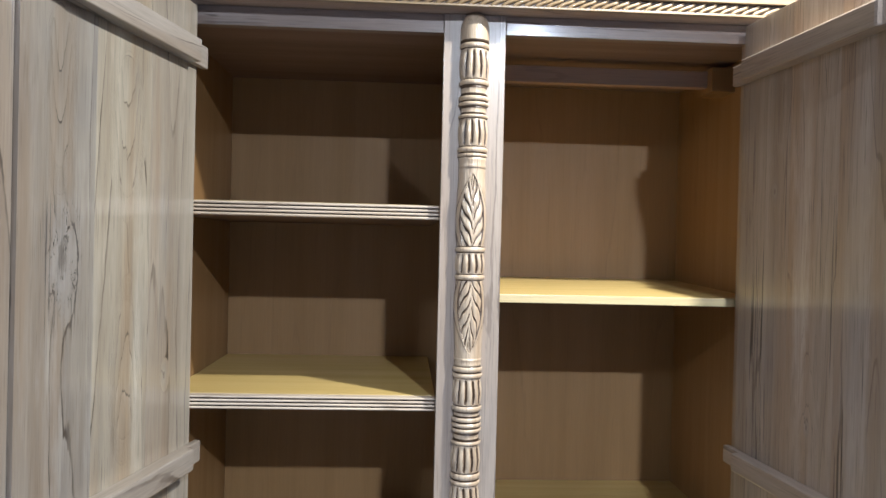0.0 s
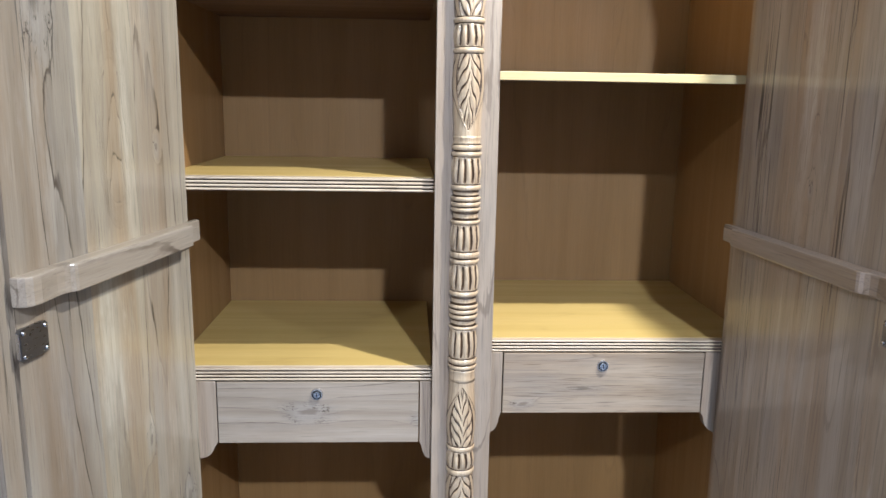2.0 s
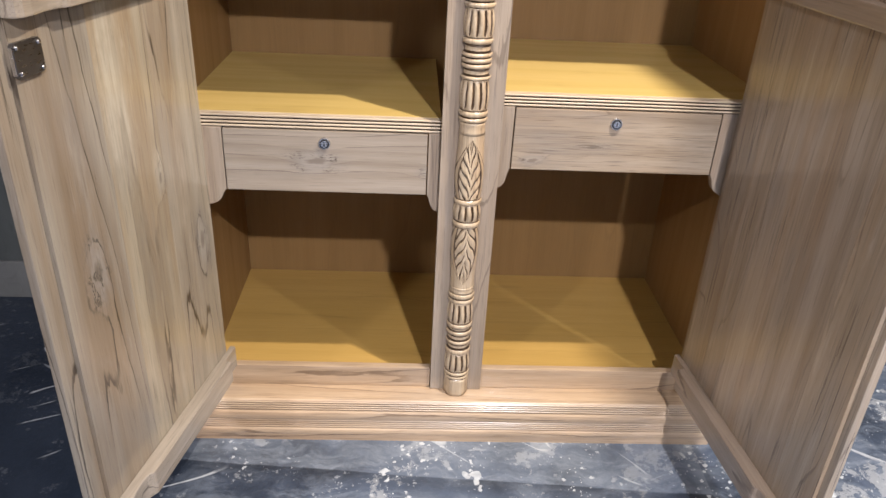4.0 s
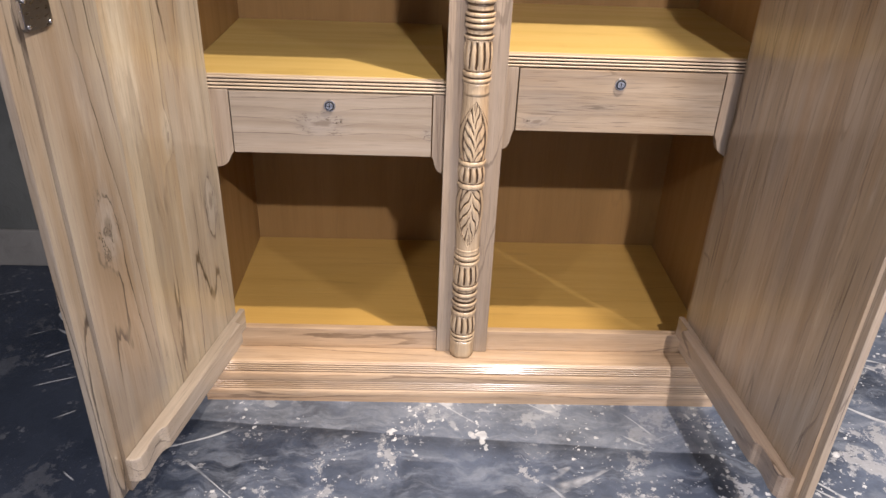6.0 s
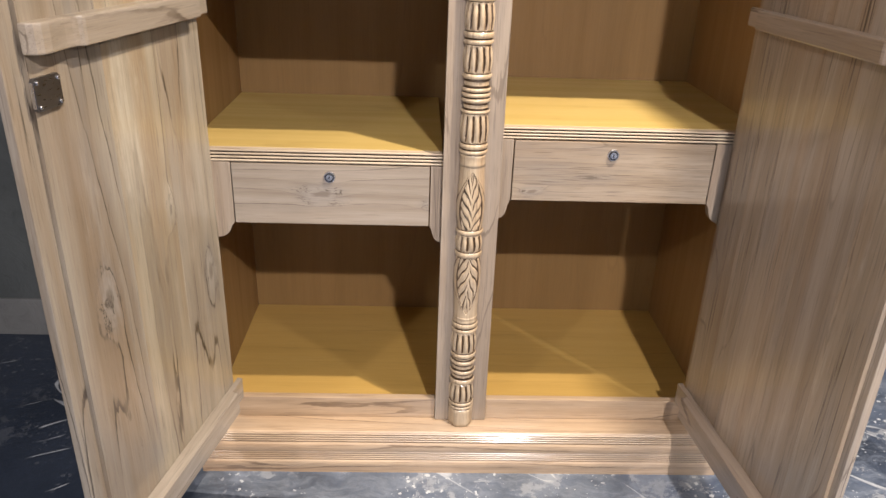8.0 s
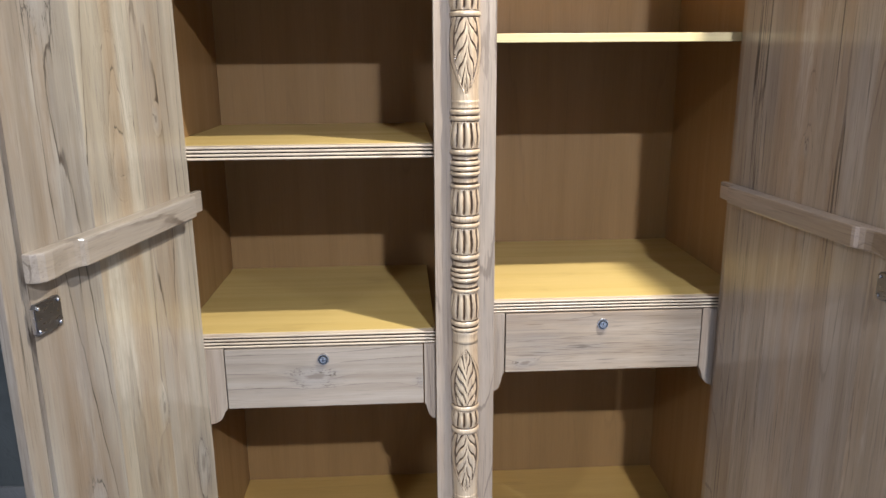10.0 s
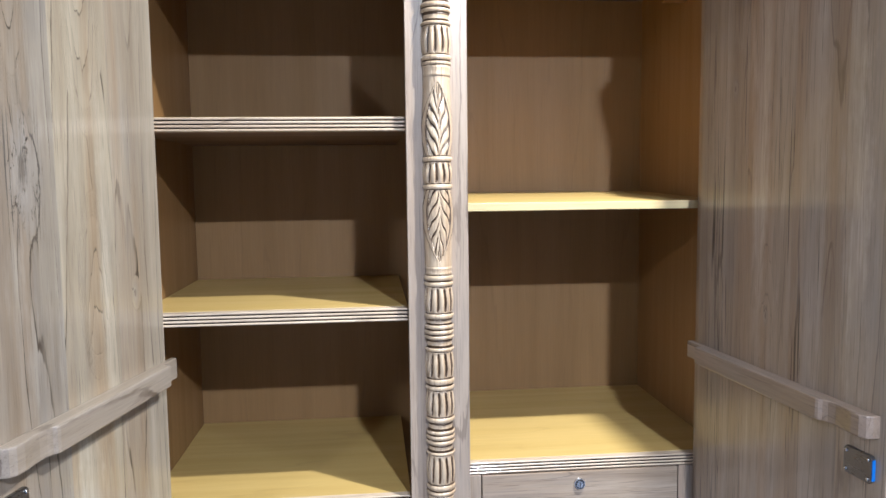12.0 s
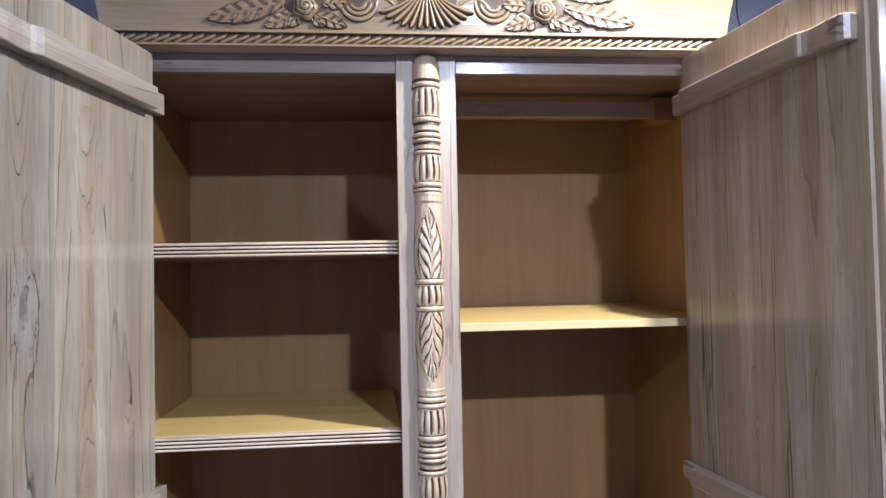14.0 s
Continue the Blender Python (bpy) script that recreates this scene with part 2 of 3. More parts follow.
golden_z = wood("varnished_ply_along_z", "Z", *GOLDEN, rings=12, lines=0.10, cracks=0.05, grain=0.14, rough=0.42, coat=0.15, tone=0.06, patch=0.0)
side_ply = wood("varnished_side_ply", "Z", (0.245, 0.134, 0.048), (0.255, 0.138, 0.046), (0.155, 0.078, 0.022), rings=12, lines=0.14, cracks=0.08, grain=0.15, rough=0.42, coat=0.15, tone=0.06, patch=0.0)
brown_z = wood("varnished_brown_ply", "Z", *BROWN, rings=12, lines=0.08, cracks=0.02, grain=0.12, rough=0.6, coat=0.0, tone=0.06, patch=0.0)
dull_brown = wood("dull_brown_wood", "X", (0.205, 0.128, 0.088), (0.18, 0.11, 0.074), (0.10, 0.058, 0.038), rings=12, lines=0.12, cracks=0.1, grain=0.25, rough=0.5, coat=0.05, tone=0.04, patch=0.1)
# shelf undersides: the shade below the boards is put into this darker brown
under_shade_brown = wood("shaded_brown_underside", "X", (0.15, 0.088, 0.052), (0.14, 0.08, 0.047), (0.08, 0.045, 0.025), rings=12, lines=0.12, cracks=0.1, grain=0.2, rough=0.55, coat=0.0, tone=0.04, patch=0.1)
pale_edge = wood("pale_shelf_edge", "X", (0.56, 0.45, 0.235), (0.54, 0.42, 0.21), (0.36, 0.24, 0.1), rings=12, lines=0.3, cracks=0.2, grain=0.3, coat=0.3, tone=0.0, patch=0.1)
rail_brown = wood("greyish_brown_rail", "X", (0.31, 0.205, 0.14), (0.30, 0.195, 0.13), (0.15, 0.09, 0.055), rings=12, lines=0.15, cracks=0.1, grain=0.2, rough=0.5, coat=0.1, tone=0.02, patch=0.1)
bottom_ply = wood("orange_brown_ply", "X", *shade(GOLDEN, 0.95, 0.84, 0.72), rings=12, lines=0.12, cracks=0.05, grain=0.16, rough=0.40, coat=0.3, tone=0.06, patch=0.0)
carved_wood = wood("carved_limed_teak", "Z", (0.51, 0.40, 0.275), (0.43, 0.315, 0.205), (0.20, 0.12, 0.055), lines=0.25, cracks=0.2, rough=0.34, coat=0.7, tone=0.0)
frieze_wood = wood("carved_frieze_teak", "X", (0.25, 0.178, 0.095), (0.23, 0.158, 0.08), (0.12, 0.068, 0.028), lines=0.25, cracks=0.2, coat=0.3, tone=0.0)
reed_wood = wood("pale_reeded_teak", "X", *shade(LIMED, 1.36, 1.30, 1.18), lines=0.3, cracks=0.4, grain=0.5, coat=0.9, gloss=0.1)
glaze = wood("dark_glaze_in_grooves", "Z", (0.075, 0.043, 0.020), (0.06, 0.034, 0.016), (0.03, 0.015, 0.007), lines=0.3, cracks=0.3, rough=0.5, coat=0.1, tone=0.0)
groove_wood = wood("teak_in_plinth_grooves", "X", *shade(LIMED, 0.72, 0.58, 0.44), lines=0.3, cracks=0.2, grain=0.4, rough=0.45, coat=0.3, tone=0.0)


def metal(name, colour, rough):
    n = Nodes(name)
    here = n.put("ShaderNodeTexCoord").outputs["Object"]
    smear = n.noise(n.vec("MULTIPLY", here, (90.0, 90.0, 400.0)), 1.0, 3.0)
    n.set(n.bsdf.inputs["Base Color"], n.mix(smear, tuple(0.8 * c for c in colour), colour))
    n.bsdf.inputs["Metallic"].default_value = 1.0
    n.set(n.bsdf.inputs["Roughness"], n.ramp(smear, 0.2, 0.8, rough - 0.06, rough + 0.1))
    return n.mat


steel = metal("brushed_steel", (0.22, 0.22, 0.23), 0.30)
chrome = metal("chrome", (0.70, 0.70, 0.72), 0.2)


def plain(name, colour, rough=0.5):
    n = Nodes(name)
    here = n.put("ShaderNodeTexCoord").outputs["Object"]
    n.set(n.bsdf.inputs["Base Color"], n.mix(n.noise(here, 40.0, 3.0), tuple(0.85 * c for c in colour), colour))
    n.bsdf.inputs["Roughness"].default_value = rough
    return n.mat


blue_film = plain("blue_protective_film", (0.02, 0.16, 0.55), 0.3)
black_slot = plain("black_keyhole", (0.01, 0.01, 0.01), 0.6)
cable_black = plain("black_rubber", (0.02, 0.02, 0.025), 0.5)


def plaster(name, a, b):
    n = Nodes(name)
    here = n.put("ShaderNodeTexCoord").outputs["Object"]
    broad = n.noise(here, 1.7, 5.0, 0.65)
    trowel = n.noise(n.vec("ADD", here, n.vec("MULTIPLY", n.put("ShaderNodeTexNoise", Vector=here, Scale=7.0).outputs[1], (0.3, 0.3, 0.3))), 14.0, 5.0, 0.7)
    colour = n.mix(n.ramp(broad, 0.3, 0.7), a, b)
    colour = n.mix(n.math("MULTIPLY", n.ramp(trowel, 0.5, 0.7), 0.35), colour, tuple(0.55 * c for c in a))
    n.set(n.bsdf.inputs["Base Color"], colour)
    n.bsdf.inputs["Roughness"].default_value = 0.75
    n.set(n.bsdf.inputs["Normal"], n.bump(trowel, 0.5, 0.01))
    return n.mat


wall_paint = plaster("grey_blue_plaster", (0.14, 0.145, 0.19), (0.18, 0.185, 0.24))
# for the unseen walls: pale and bluish to bounce cool fill into the wardrobe
bounce_paint = plaster("pale_blue_bounce_plaster", (0.30, 0.31, 0.37), (0.35, 0.36, 0.42))
low_wall = plaster("bare_grey_plaster", (0.048, 0.054, 0.055), (0.075, 0.083, 0.083))
skirt_paint = plaster("smooth_cement_skirting", (0.115, 0.117, 0.116), (0.15, 0.15, 0.148))
ceiling_paint = plaster("white_distemper", (0.35, 0.35, 0.36), (0.40, 0.40, 0.41))


def floor_material():
    """Dark blue-grey cement floor with crisp paint splashes, scratches, worn pale patches, shade painted in on the
    left, and a paler strip with a dark line beyond it.
    """
    n = Nodes("splashed_dark_floor")
    here = n.put("ShaderNodeTexCoord").outputs["Object"]
    warp = n.vec("ADD", here, n.vec("MULTIPLY", n.put("ShaderNodeTexNoise", Vector=here, Scale=9.0, Detail=4.0).outputs[1], (0.12, 0.12, 0.0)))
    x, y, _ = n.put("ShaderNodeSeparateXYZ", Vector=here).outputs
    broad = n.noise(warp, 2.6, 6.0, 0.62)
    smear = n.noise(n.vec("MULTIPLY", warp, (5.0, 16.0, 1.0)), 1.0, 5.0, 0.7)
    fine = n.noise(here, 90.0, 4.0, 0.7)
    worn = n.noise(warp, 5.5, 7.0, 0.74)
    # shade beside the left door, painted into the colour: 0 there, 1 elsewhere
    unshaded = n.ramp(n.math("ADD", n.math("ADD", x, n.math("MULTIPLY", n.math("MINIMUM", n.math("ADD", y, 0.5), 0.0), -1.1)), n.math("MULTIPLY", broad, 0.3)), -0.62, -0.36)
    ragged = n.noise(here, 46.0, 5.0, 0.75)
    colour = n.mix(n.math("MULTIPLY", n.ramp(broad, 0.36, 0.62), n.ramp(unshaded, 0.0, 1.0, 0.12, 1.0)), (0.014, 0.020, 0.033), (0.075, 0.098, 0.145))
    colour = n.mix(n.math("MULTIPLY", n.math("MULTIPLY", n.ramp(smear, 0.44, 0.66), unshaded), 0.6), colour, (0.19, 0.22, 0.27))
    chip = n.math("ADD", worn, n.math("MULTIPLY", n.math("SUBTRACT", ragged, 0.5), 0.34))
    colour = n.mix(n.math("MULTIPLY", n.math("MULTIPLY", n.ramp(chip, 0.565, 0.59), n.ramp(unshaded, 0.0, 1.0, 0.15, 1.0)), 0.72), colour, (0.31, 0.325, 0.345))
    # a paler strip along the plinth, and a dark line beyond it
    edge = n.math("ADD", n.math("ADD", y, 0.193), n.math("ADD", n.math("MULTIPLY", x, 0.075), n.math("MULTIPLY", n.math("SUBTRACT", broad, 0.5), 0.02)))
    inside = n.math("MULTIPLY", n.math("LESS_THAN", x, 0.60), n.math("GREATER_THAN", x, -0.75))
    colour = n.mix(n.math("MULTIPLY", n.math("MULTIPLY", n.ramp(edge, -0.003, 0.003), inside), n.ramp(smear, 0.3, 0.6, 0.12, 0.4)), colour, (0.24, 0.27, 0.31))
    dark_line = n.math("MULTIPLY", n.math("MULTIPLY", n.ramp(edge, -0.07, -0.004), n.ramp(edge, -0.003, 0.003, 1.0, 0.0)), inside)
    colour = n.mix(n.math("MULTIPLY", dark_line, n.ramp(worn, 0.35, 0.65, 0.8, 0.3)), colour, (0.018, 0.023, 0.032))
    for scale, size, pick_over, low in ((8.0, 0.13, 0.86, 0.46), (22.0, 0.2, 0.80, 0.47), (60.0, 0.28, 0.78, 0.46), (150.0, 0.26, 0.84, 0.47)):
        cell = n.tree.nodes.new("ShaderNodeTexVoronoi")
        n.set(cell.inputs["Vector"], n.vec("ADD", here, n.vec("MULTIPLY", n.put("ShaderNodeTexNoise", Vector=here, Scale=scale * 2.2, Detail=4.0).outputs[1], (1.0 / scale, 1.0 / scale, 0.0))))
        cell.inputs["Scale"].default_value = scale
        pick = n.math("GREATER_THAN", n.put("ShaderNodeSeparateXYZ", Vector=cell.outputs["Color"]).outputs[0], pick_over)
        drop = n.math("MULTIPLY", n.ramp(cell.outputs["Distance"], size, size + 0.035, 1.0, 0.0), pick)
        drop = n.math("MULTIPLY", drop, n.ramp(n.noise(here, 4.5, 3.0), low, low + 0.1, 0.0, 1.0))
        colour = n.mix(n.math("MULTIPLY", n.math("MULTIPLY", drop, n.ramp(unshaded, 0.0, 1.0, 0.1, 1.0)), 0.9), colour, (0.52, 0.54, 0.56))
    for turn, seed in ((1.0, 0.0), (-0.6, 5.0)):
        lane = n.noise(n.vec("ADD", n.put("ShaderNodeCombineXYZ", X=n.math("ADD", n.math("MULTIPLY", x, 2.2 * turn), n.math("MULTIPLY", y, 2.6)), Y=n.math("MULTIPLY", y, 0.8)).outputs[0], (seed, seed, 0.0)), 1.0, 4.0, 0.45)
        mark = n.math("MULTIPLY", n.ramp(n.math("ABSOLUTE", n.math("SUBTRACT", lane, 0.5)), 0.0016, 0.0045, 1.0, 0.0), n.ramp(n.noise(n.vec("ADD", here, (seed, 0.0, 0.0)), 6.0, 3.0), 0.50, 0.58))
        colour = n.mix(n.math("MULTIPLY", mark, 0.65), colour, (0.5, 0.52, 0.54))
    value = n.math("ADD", 0.7, n.math("MULTIPLY", fine, 0.6))
    colour = n.mix(1.0, colour, n.put("ShaderNodeCombineXYZ", X=value, Y=value, Z=value).outputs[0], "MULTIPLY")
    n.set(n.bsdf.inputs["Base Color"], colour)
    n.set(n.bsdf.inputs["Roughness"], n.ramp(broad, 0.3, 0.7, 0.34, 0.55))
    n.set(n.bsdf.inputs["Normal"], n.bump(n.math("ADD", fine, n.math("MULTIPLY", worn, 2.0)), 0.3, 0.004))
    return n.mat


floor_mat = floor_material()


# ---- building helpers ----
def thing(name, label, category, kind="", group=""):
    return tagged(new(name), label, category, group, kind)


def mesh_of(name, bm, mats, smooth=False):
    data = bpy.data.meshes.new(name)
    bm.normal_update()
    bm.to_mesh(data)
    bm.free()
    for m in mats if isinstance(mats, (list, tuple)) else (mats,):
        data.materials.append(m)
    if smooth:
        data.polygons.foreach_set("use_smooth", [True] * len(data.polygons))
    return data


def part(name, bm, mats, parent, label="", smooth=False):
    ob = new(name, mesh_of(name, bm, mats, smooth))
    ob.parent = parent
    return tagged(ob, label)


def box(x0, x1, y0, y1, z0, z1, bevel=0.0015, bm=None):
    bm = bm or bmesh.new()
    vs = [bm.verts.new((x, y, z)) for z in (z0, z1) for x, y in ((x0, y0), (x1, y0), (x1, y1), (x0, y1))]
    fs = [(3, 2, 1, 0), (4, 5, 6, 7), (0, 1, 5, 4), (1, 2, 6, 5), (2, 3, 7, 6), (3, 0, 4, 7)]
    faces = [bm.faces.new([vs[i] for i in f]) for f in fs]
    if bevel:
        edges = list({e for f in faces for e in f.edges})
        bmesh.ops.bevel(bm, geom=edges, offset=bevel, segments=2, affect="EDGES", profile=0.6)
    return bm


def prism(points, axis, a, b, bevel=0.0, bm=None):
    """A closed outline pushed from a to b along 'X', 'Y' or 'Z'; its two coordinates are the other axes in order."""
    bm = bm or bmesh.new()

    def at(p, v):
        return {"X": (v, p[0], p[1]), "Y": (p[0], v, p[1]), "Z": (p[0], p[1], v)}[axis]

    low = [bm.verts.new(at(p, a)) for p in points]
    high = [bm.verts.new(at(p, b)) for p in points]
    faces = [bm.faces.new(low[::-1]), bm.faces.new(high)]
    for i in range(len(points)):
        j = (i + 1) % len(points)
        faces.append(bm.faces.new((low[i], low[j], high[j], high[i])))
    bmesh.ops.recalc_face_normals(bm, faces=faces)
    if bevel:
        caps = list({e for f in faces[:2] for e in f.edges})
        bmesh.ops.bevel(bm, geom=caps, offset=bevel, segments=2, affect="EDGES", profile=0.6)
    return bm


def disc(centre, axis, radius, depth, segments=24, bm=None, taper=1.0):
    bm = bm or bmesh.new()
    turn = Vector(axis).to_track_quat("Z", "Y").to_matrix().to_4x4()
    bmesh.ops.create_cone(bm, cap_ends=True, segments=segments, radius1=radius, radius2=radius * taper, depth=depth, matrix=Matrix.Translation(centre) @ turn)
    return bm


# ---- room ----
def structure(name, bm, mat, label, category):
    ob = new(name, mesh_of(name, bm, mat))
    return tagged(ob, label, category, "", "structure")


WALL_Y, GROUND = 0.57, -0.028
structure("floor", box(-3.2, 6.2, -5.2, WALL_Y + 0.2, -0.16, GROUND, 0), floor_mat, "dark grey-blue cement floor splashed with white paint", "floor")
structure("wall_back", box(-3.0, 6.0, WALL_Y, WALL_Y + 0.2, 1.2, 3.25, 0), wall_paint, "grey-blue plaster wall behind the wardrobe", "wall")
structure("wall_back_lower", box(-3.0, 6.0, WALL_Y, WALL_Y + 0.2, GROUND, 1.196, 0), low_wall, "rough bare grey plaster lower wall", "wall")
structure("baseboard", box(-3.0, 6.0, WALL_Y - 0.012, WALL_Y - 0.001, GROUND, 0.1, 0.003), skirt_paint, "smooth grey cement skirting along the wall", "baseboard")
# unseen side walls, front wall and ceiling, added to close the room and bounce light
structure("wall_left", box(-3.2, -3.0, -5.0, WALL_Y + 0.2, GROUND, 3.25, 0), bounce_paint, "unseen side wall, pale blue to bounce fill light", "wall")
structure("wall_right", box(6.0, 6.2, -5.0, WALL_Y + 0.2, GROUND, 3.25, 0), bounce_paint, "unseen side wall, pale blue to bounce fill light", "wall")
structure("wall_front", box(-3.2, 6.2, -5.2, -5.0, GROUND, 3.25, 0), bounce_paint, "unseen wall facing the wardrobe, pale blue to bounce fill light", "wall")
structure("ceiling", box(-3.2, 6.2, -5.2, WALL_Y + 0.2, 3.25, 3.4, 0), ceiling_paint, "unseen white ceiling that bounces fill light", "ceiling")


# ---- wardrobe ----
LEFT, RIGHT, BACK, STILE = -0.606, 0.626, 0.53, 0.062
wardrobe = thing("wardrobe", "large open limed teak wardrobe with carved column and golden shelves", "wardrobe")

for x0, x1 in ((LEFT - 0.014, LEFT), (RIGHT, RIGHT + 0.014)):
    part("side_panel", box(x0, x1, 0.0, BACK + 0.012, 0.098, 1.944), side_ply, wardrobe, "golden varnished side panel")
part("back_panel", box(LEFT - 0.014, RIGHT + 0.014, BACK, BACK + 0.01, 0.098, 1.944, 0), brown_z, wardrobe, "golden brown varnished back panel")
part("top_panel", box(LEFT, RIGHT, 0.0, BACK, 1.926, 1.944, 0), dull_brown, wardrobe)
part("bottom_panel", box(LEFT, RIGHT, 0.0065, BACK, 0.0975, 0.112), bottom_ply, wardrobe, "golden varnished bottom board")
part("partition", box(-0.011, 0.011, 0.0, BACK, 0.112, 1.926, 0), golden_z, wardrobe, "golden varnished centre partition")

for x0, x1 in ((LEFT - 0.016, -0.556), (0.556, RIGHT + 0.016)):
    part("outer_stile", box(x0, x1, -0.020, 0.0, 0.0975, 1.949), limed_z, wardrobe, "limed teak front stile")
part("centre_stile", box(-STILE, STILE, -0.021, -0.001, 0.0975, 1.949), limed_z, wardrobe, "pale limed teak centre stile")
for s in (-1, 1):
    x0, x1 = sorted((s * (STILE + 0.0005), s * 0.5555))
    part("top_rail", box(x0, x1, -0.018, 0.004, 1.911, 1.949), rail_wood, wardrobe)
    part("bottom_rail", box(x0, x1, -0.012, 0.006, 0.0975, 0.1535), plinth_wood, wardrobe)

# stepped base: a ledge over a face with two bands of fine reeds
def plinth_profile():
    pts = [(0.0, 0.097), (-0.056, 0.097), (-0.0655, 0.0955), (-0.0685, 0.0925)]
    z = 0.0915
    for reeds, pitch, band in ((4, 0.0067, 0.029), (4, 0.0060, 0.022)):
        for k in range(reeds):
            pts += [(-0.0697, z - 0.0004), (-0.0712, z - 0.0022), (-0.0707, z - pitch + 0.0026), (-0.0668, z - pitch + 0.0021), (-0.0668, z - 0.0002 - pitch + 0.0004)]
            z -= pitch
        pts += [(-0.070, z - 0.0004), (-0.0728, z - 0.2 * band), (-0.0736, z - 0.5 * band), (-0.0728, z - 0.8 * band), (-0.070, z - band + 0.0012)]
        z -= band
    return pts + [(-0.0695, GROUND), (0.0, GROUND)]


def plinth_piece():
    bm = prism(plinth_profile(), "X", LEFT - 0.024, RIGHT + 0.02)
    for f in bm.faces:
        c = f.calc_center_median()
        f.material_index = 1 if -0.0693 < c.y < -0.0664 and 0.002 < c.z < 0.092 and abs(f.normal.x) < 0.5 else 0
    return part("plinth", bm, (plinth_wood, groove_wood), wardrobe, "teak plinth with two bands of fine reeds")


plinth_piece()
part("plinth_board", box(LEFT - 0.02, RIGHT + 0.016, 0.0005, BACK, GROUND, 0.097, 0.001), plinth_wood, wardrobe)


# shelves with reeded front edges
def reeded(z0, z1, y=0.0, reeds=4):
    pitch = (z1 - z0) / reeds
    pts, groove = [(y + 0.012, z1), (y + 0.012, z0)], []
    for k in range(reeds):
        c = z0 + (k + 0.5) * pitch
        r = pitch * 0.5 - 0.0013
        pts.append((y + 0.0045, c - r))
        for i in range(9):
            a = math.pi * i / 8
            pts.append((y - 0.0005 - r * 0.8 * math.sin(a), c - r * math.cos(a)))
        pts.append((y + 0.0045, c + r))
    return pts


def reeded_edge(parent, x0, x1, z0, z1, y=0.0):
    bm = prism(reeded(z0, z1, y), "X", x0, x1)
    bm.normal_update()
    for f in bm.faces:
        c = f.calc_center_median()
        inside = c.y > y + 0.0015 and c.y < y + 0.011 and z0 + 0.0015 < c.z < z1 - 0.0015 and abs(f.normal.x) < 0.5
        f.material_index = 1 if inside else 0
    part("reeded_edge", bm, (reed_wood, glaze), parent, "pale reeded edge with dark grooves")


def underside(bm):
    """Gives the faces that look down the second material, with their shade in its colour, those that look forward the
    third.
    """
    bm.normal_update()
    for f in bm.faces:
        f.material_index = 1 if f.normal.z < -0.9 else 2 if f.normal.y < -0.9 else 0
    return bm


def leaning(bm):
    """Lifts the back of a loosely laid board a little."""
    for v in bm.verts:
        v.co.z += 0.026 * v.co.y
    return bm


def shelf(x0, x1, z0, z1, reeds=True):
    if reeds:
        ob = part("shelf", underside(box(x0, x1, 0.0125, BACK - 0.001, z0, z1, 0.001)), (golden_x, under_shade_brown, pale_edge), wardrobe, "golden varnished shelf with a reeded front edge")
        reeded_edge(ob, x0 + 0.0, x1, z0, z1 - 0.0005)
    else:
        ob = part("shelf", underside(leaning(box(x0, x1, 0.008, BACK - 0.001, z0, z1, 0.0015))), (golden_x, under_shade_brown, pale_edge), wardrobe, "golden varnished shelf with a plain square edge")
    return ob


L0, L1, R0, R1 = LEFT + 0.0005, -0.0625, 0.0625, RIGHT - 0.0005
shelf(L0, L1, 1.536, 1.567)
shelf(L0, L1, 1.147, 1.177)
shelf(L0, L1, 0.747, 0.777)
shelf(R0 - 0.05, 0.5715, 1.371, 1.3885, False)
part("shelf_support", leaning(box(0.572, R1, 0.004, BACK - 0.01, 1.372, 1.387)), golden_x, wardrobe)
shelf(R0, R1, 0.811, 0.839)

# wooden hanging rail with its side block
part("hanging_rail", box(0.0115, 0.57, 0.205, 0.232, 1.869, 1.907), rail_brown, wardrobe, "brown wooden hanging rail")
part("rail_block", box(0.57, RIGHT - 0.0005, 0.18, 0.255, 1.856, 1.912), side_ply, wardrobe)


# drawers with brackets beside them
def drawer(x0, x1, z0, z1, mat, lock_x, lock_z):
    ob = part("drawer", box(x0 + 0.0018, x1 - 0.0018, -0.004, 0.018, z0, z1 - 0.0018, 0.001), mat, wardrobe, "limed teak drawer front with a small chrome lock")
    b = box(x0 + 0.008, x1 - 0.008, 0.018, 0.40, z0 + 0.006, z0 + 0.014, 0)
    box(x0 + 0.008, x0 + 0.018, 0.018, 0.40, z0 + 0.014, z1 - 0.02, 0, b)
    box(x1 - 0.018, x1 - 0.008, 0.018, 0.40, z0 + 0.014, z1 - 0.02, 0, b)
    part("drawer_box", b, golden_x, ob)
    part("drawer_lock", disc((lock_x, -0.0062, lock_z), (0, -1, 0), 0.0128, 0.0045, 32, None, 0.9), chrome, ob, "round chrome lock")
    part("lock_gap", disc((lock_x, -0.0086, lock_z), (0, -1, 0), 0.0100, 0.0006, 28), black_slot, ob)
    part("lock_core", disc((lock_x, -0.0096, lock_z), (0, -1, 0), 0.0078, 0.0022, 28, None, 0.92), chrome, ob)
    part("keyhole", box(lock_x - 0.0009, lock_x + 0.0009, -0.0112, -0.0104, lock_z - 0.0042, lock_z + 0.0042, 0), black_slot, ob)
    return ob


drawer(-0.514, -0.088, 0.609, 0.7468, left_drawer_wood, -0.304, 0.719)
drawer(0.088, 0.522, 0.675, 0.8108, right_drawer_wood, 0.301, 0.782)


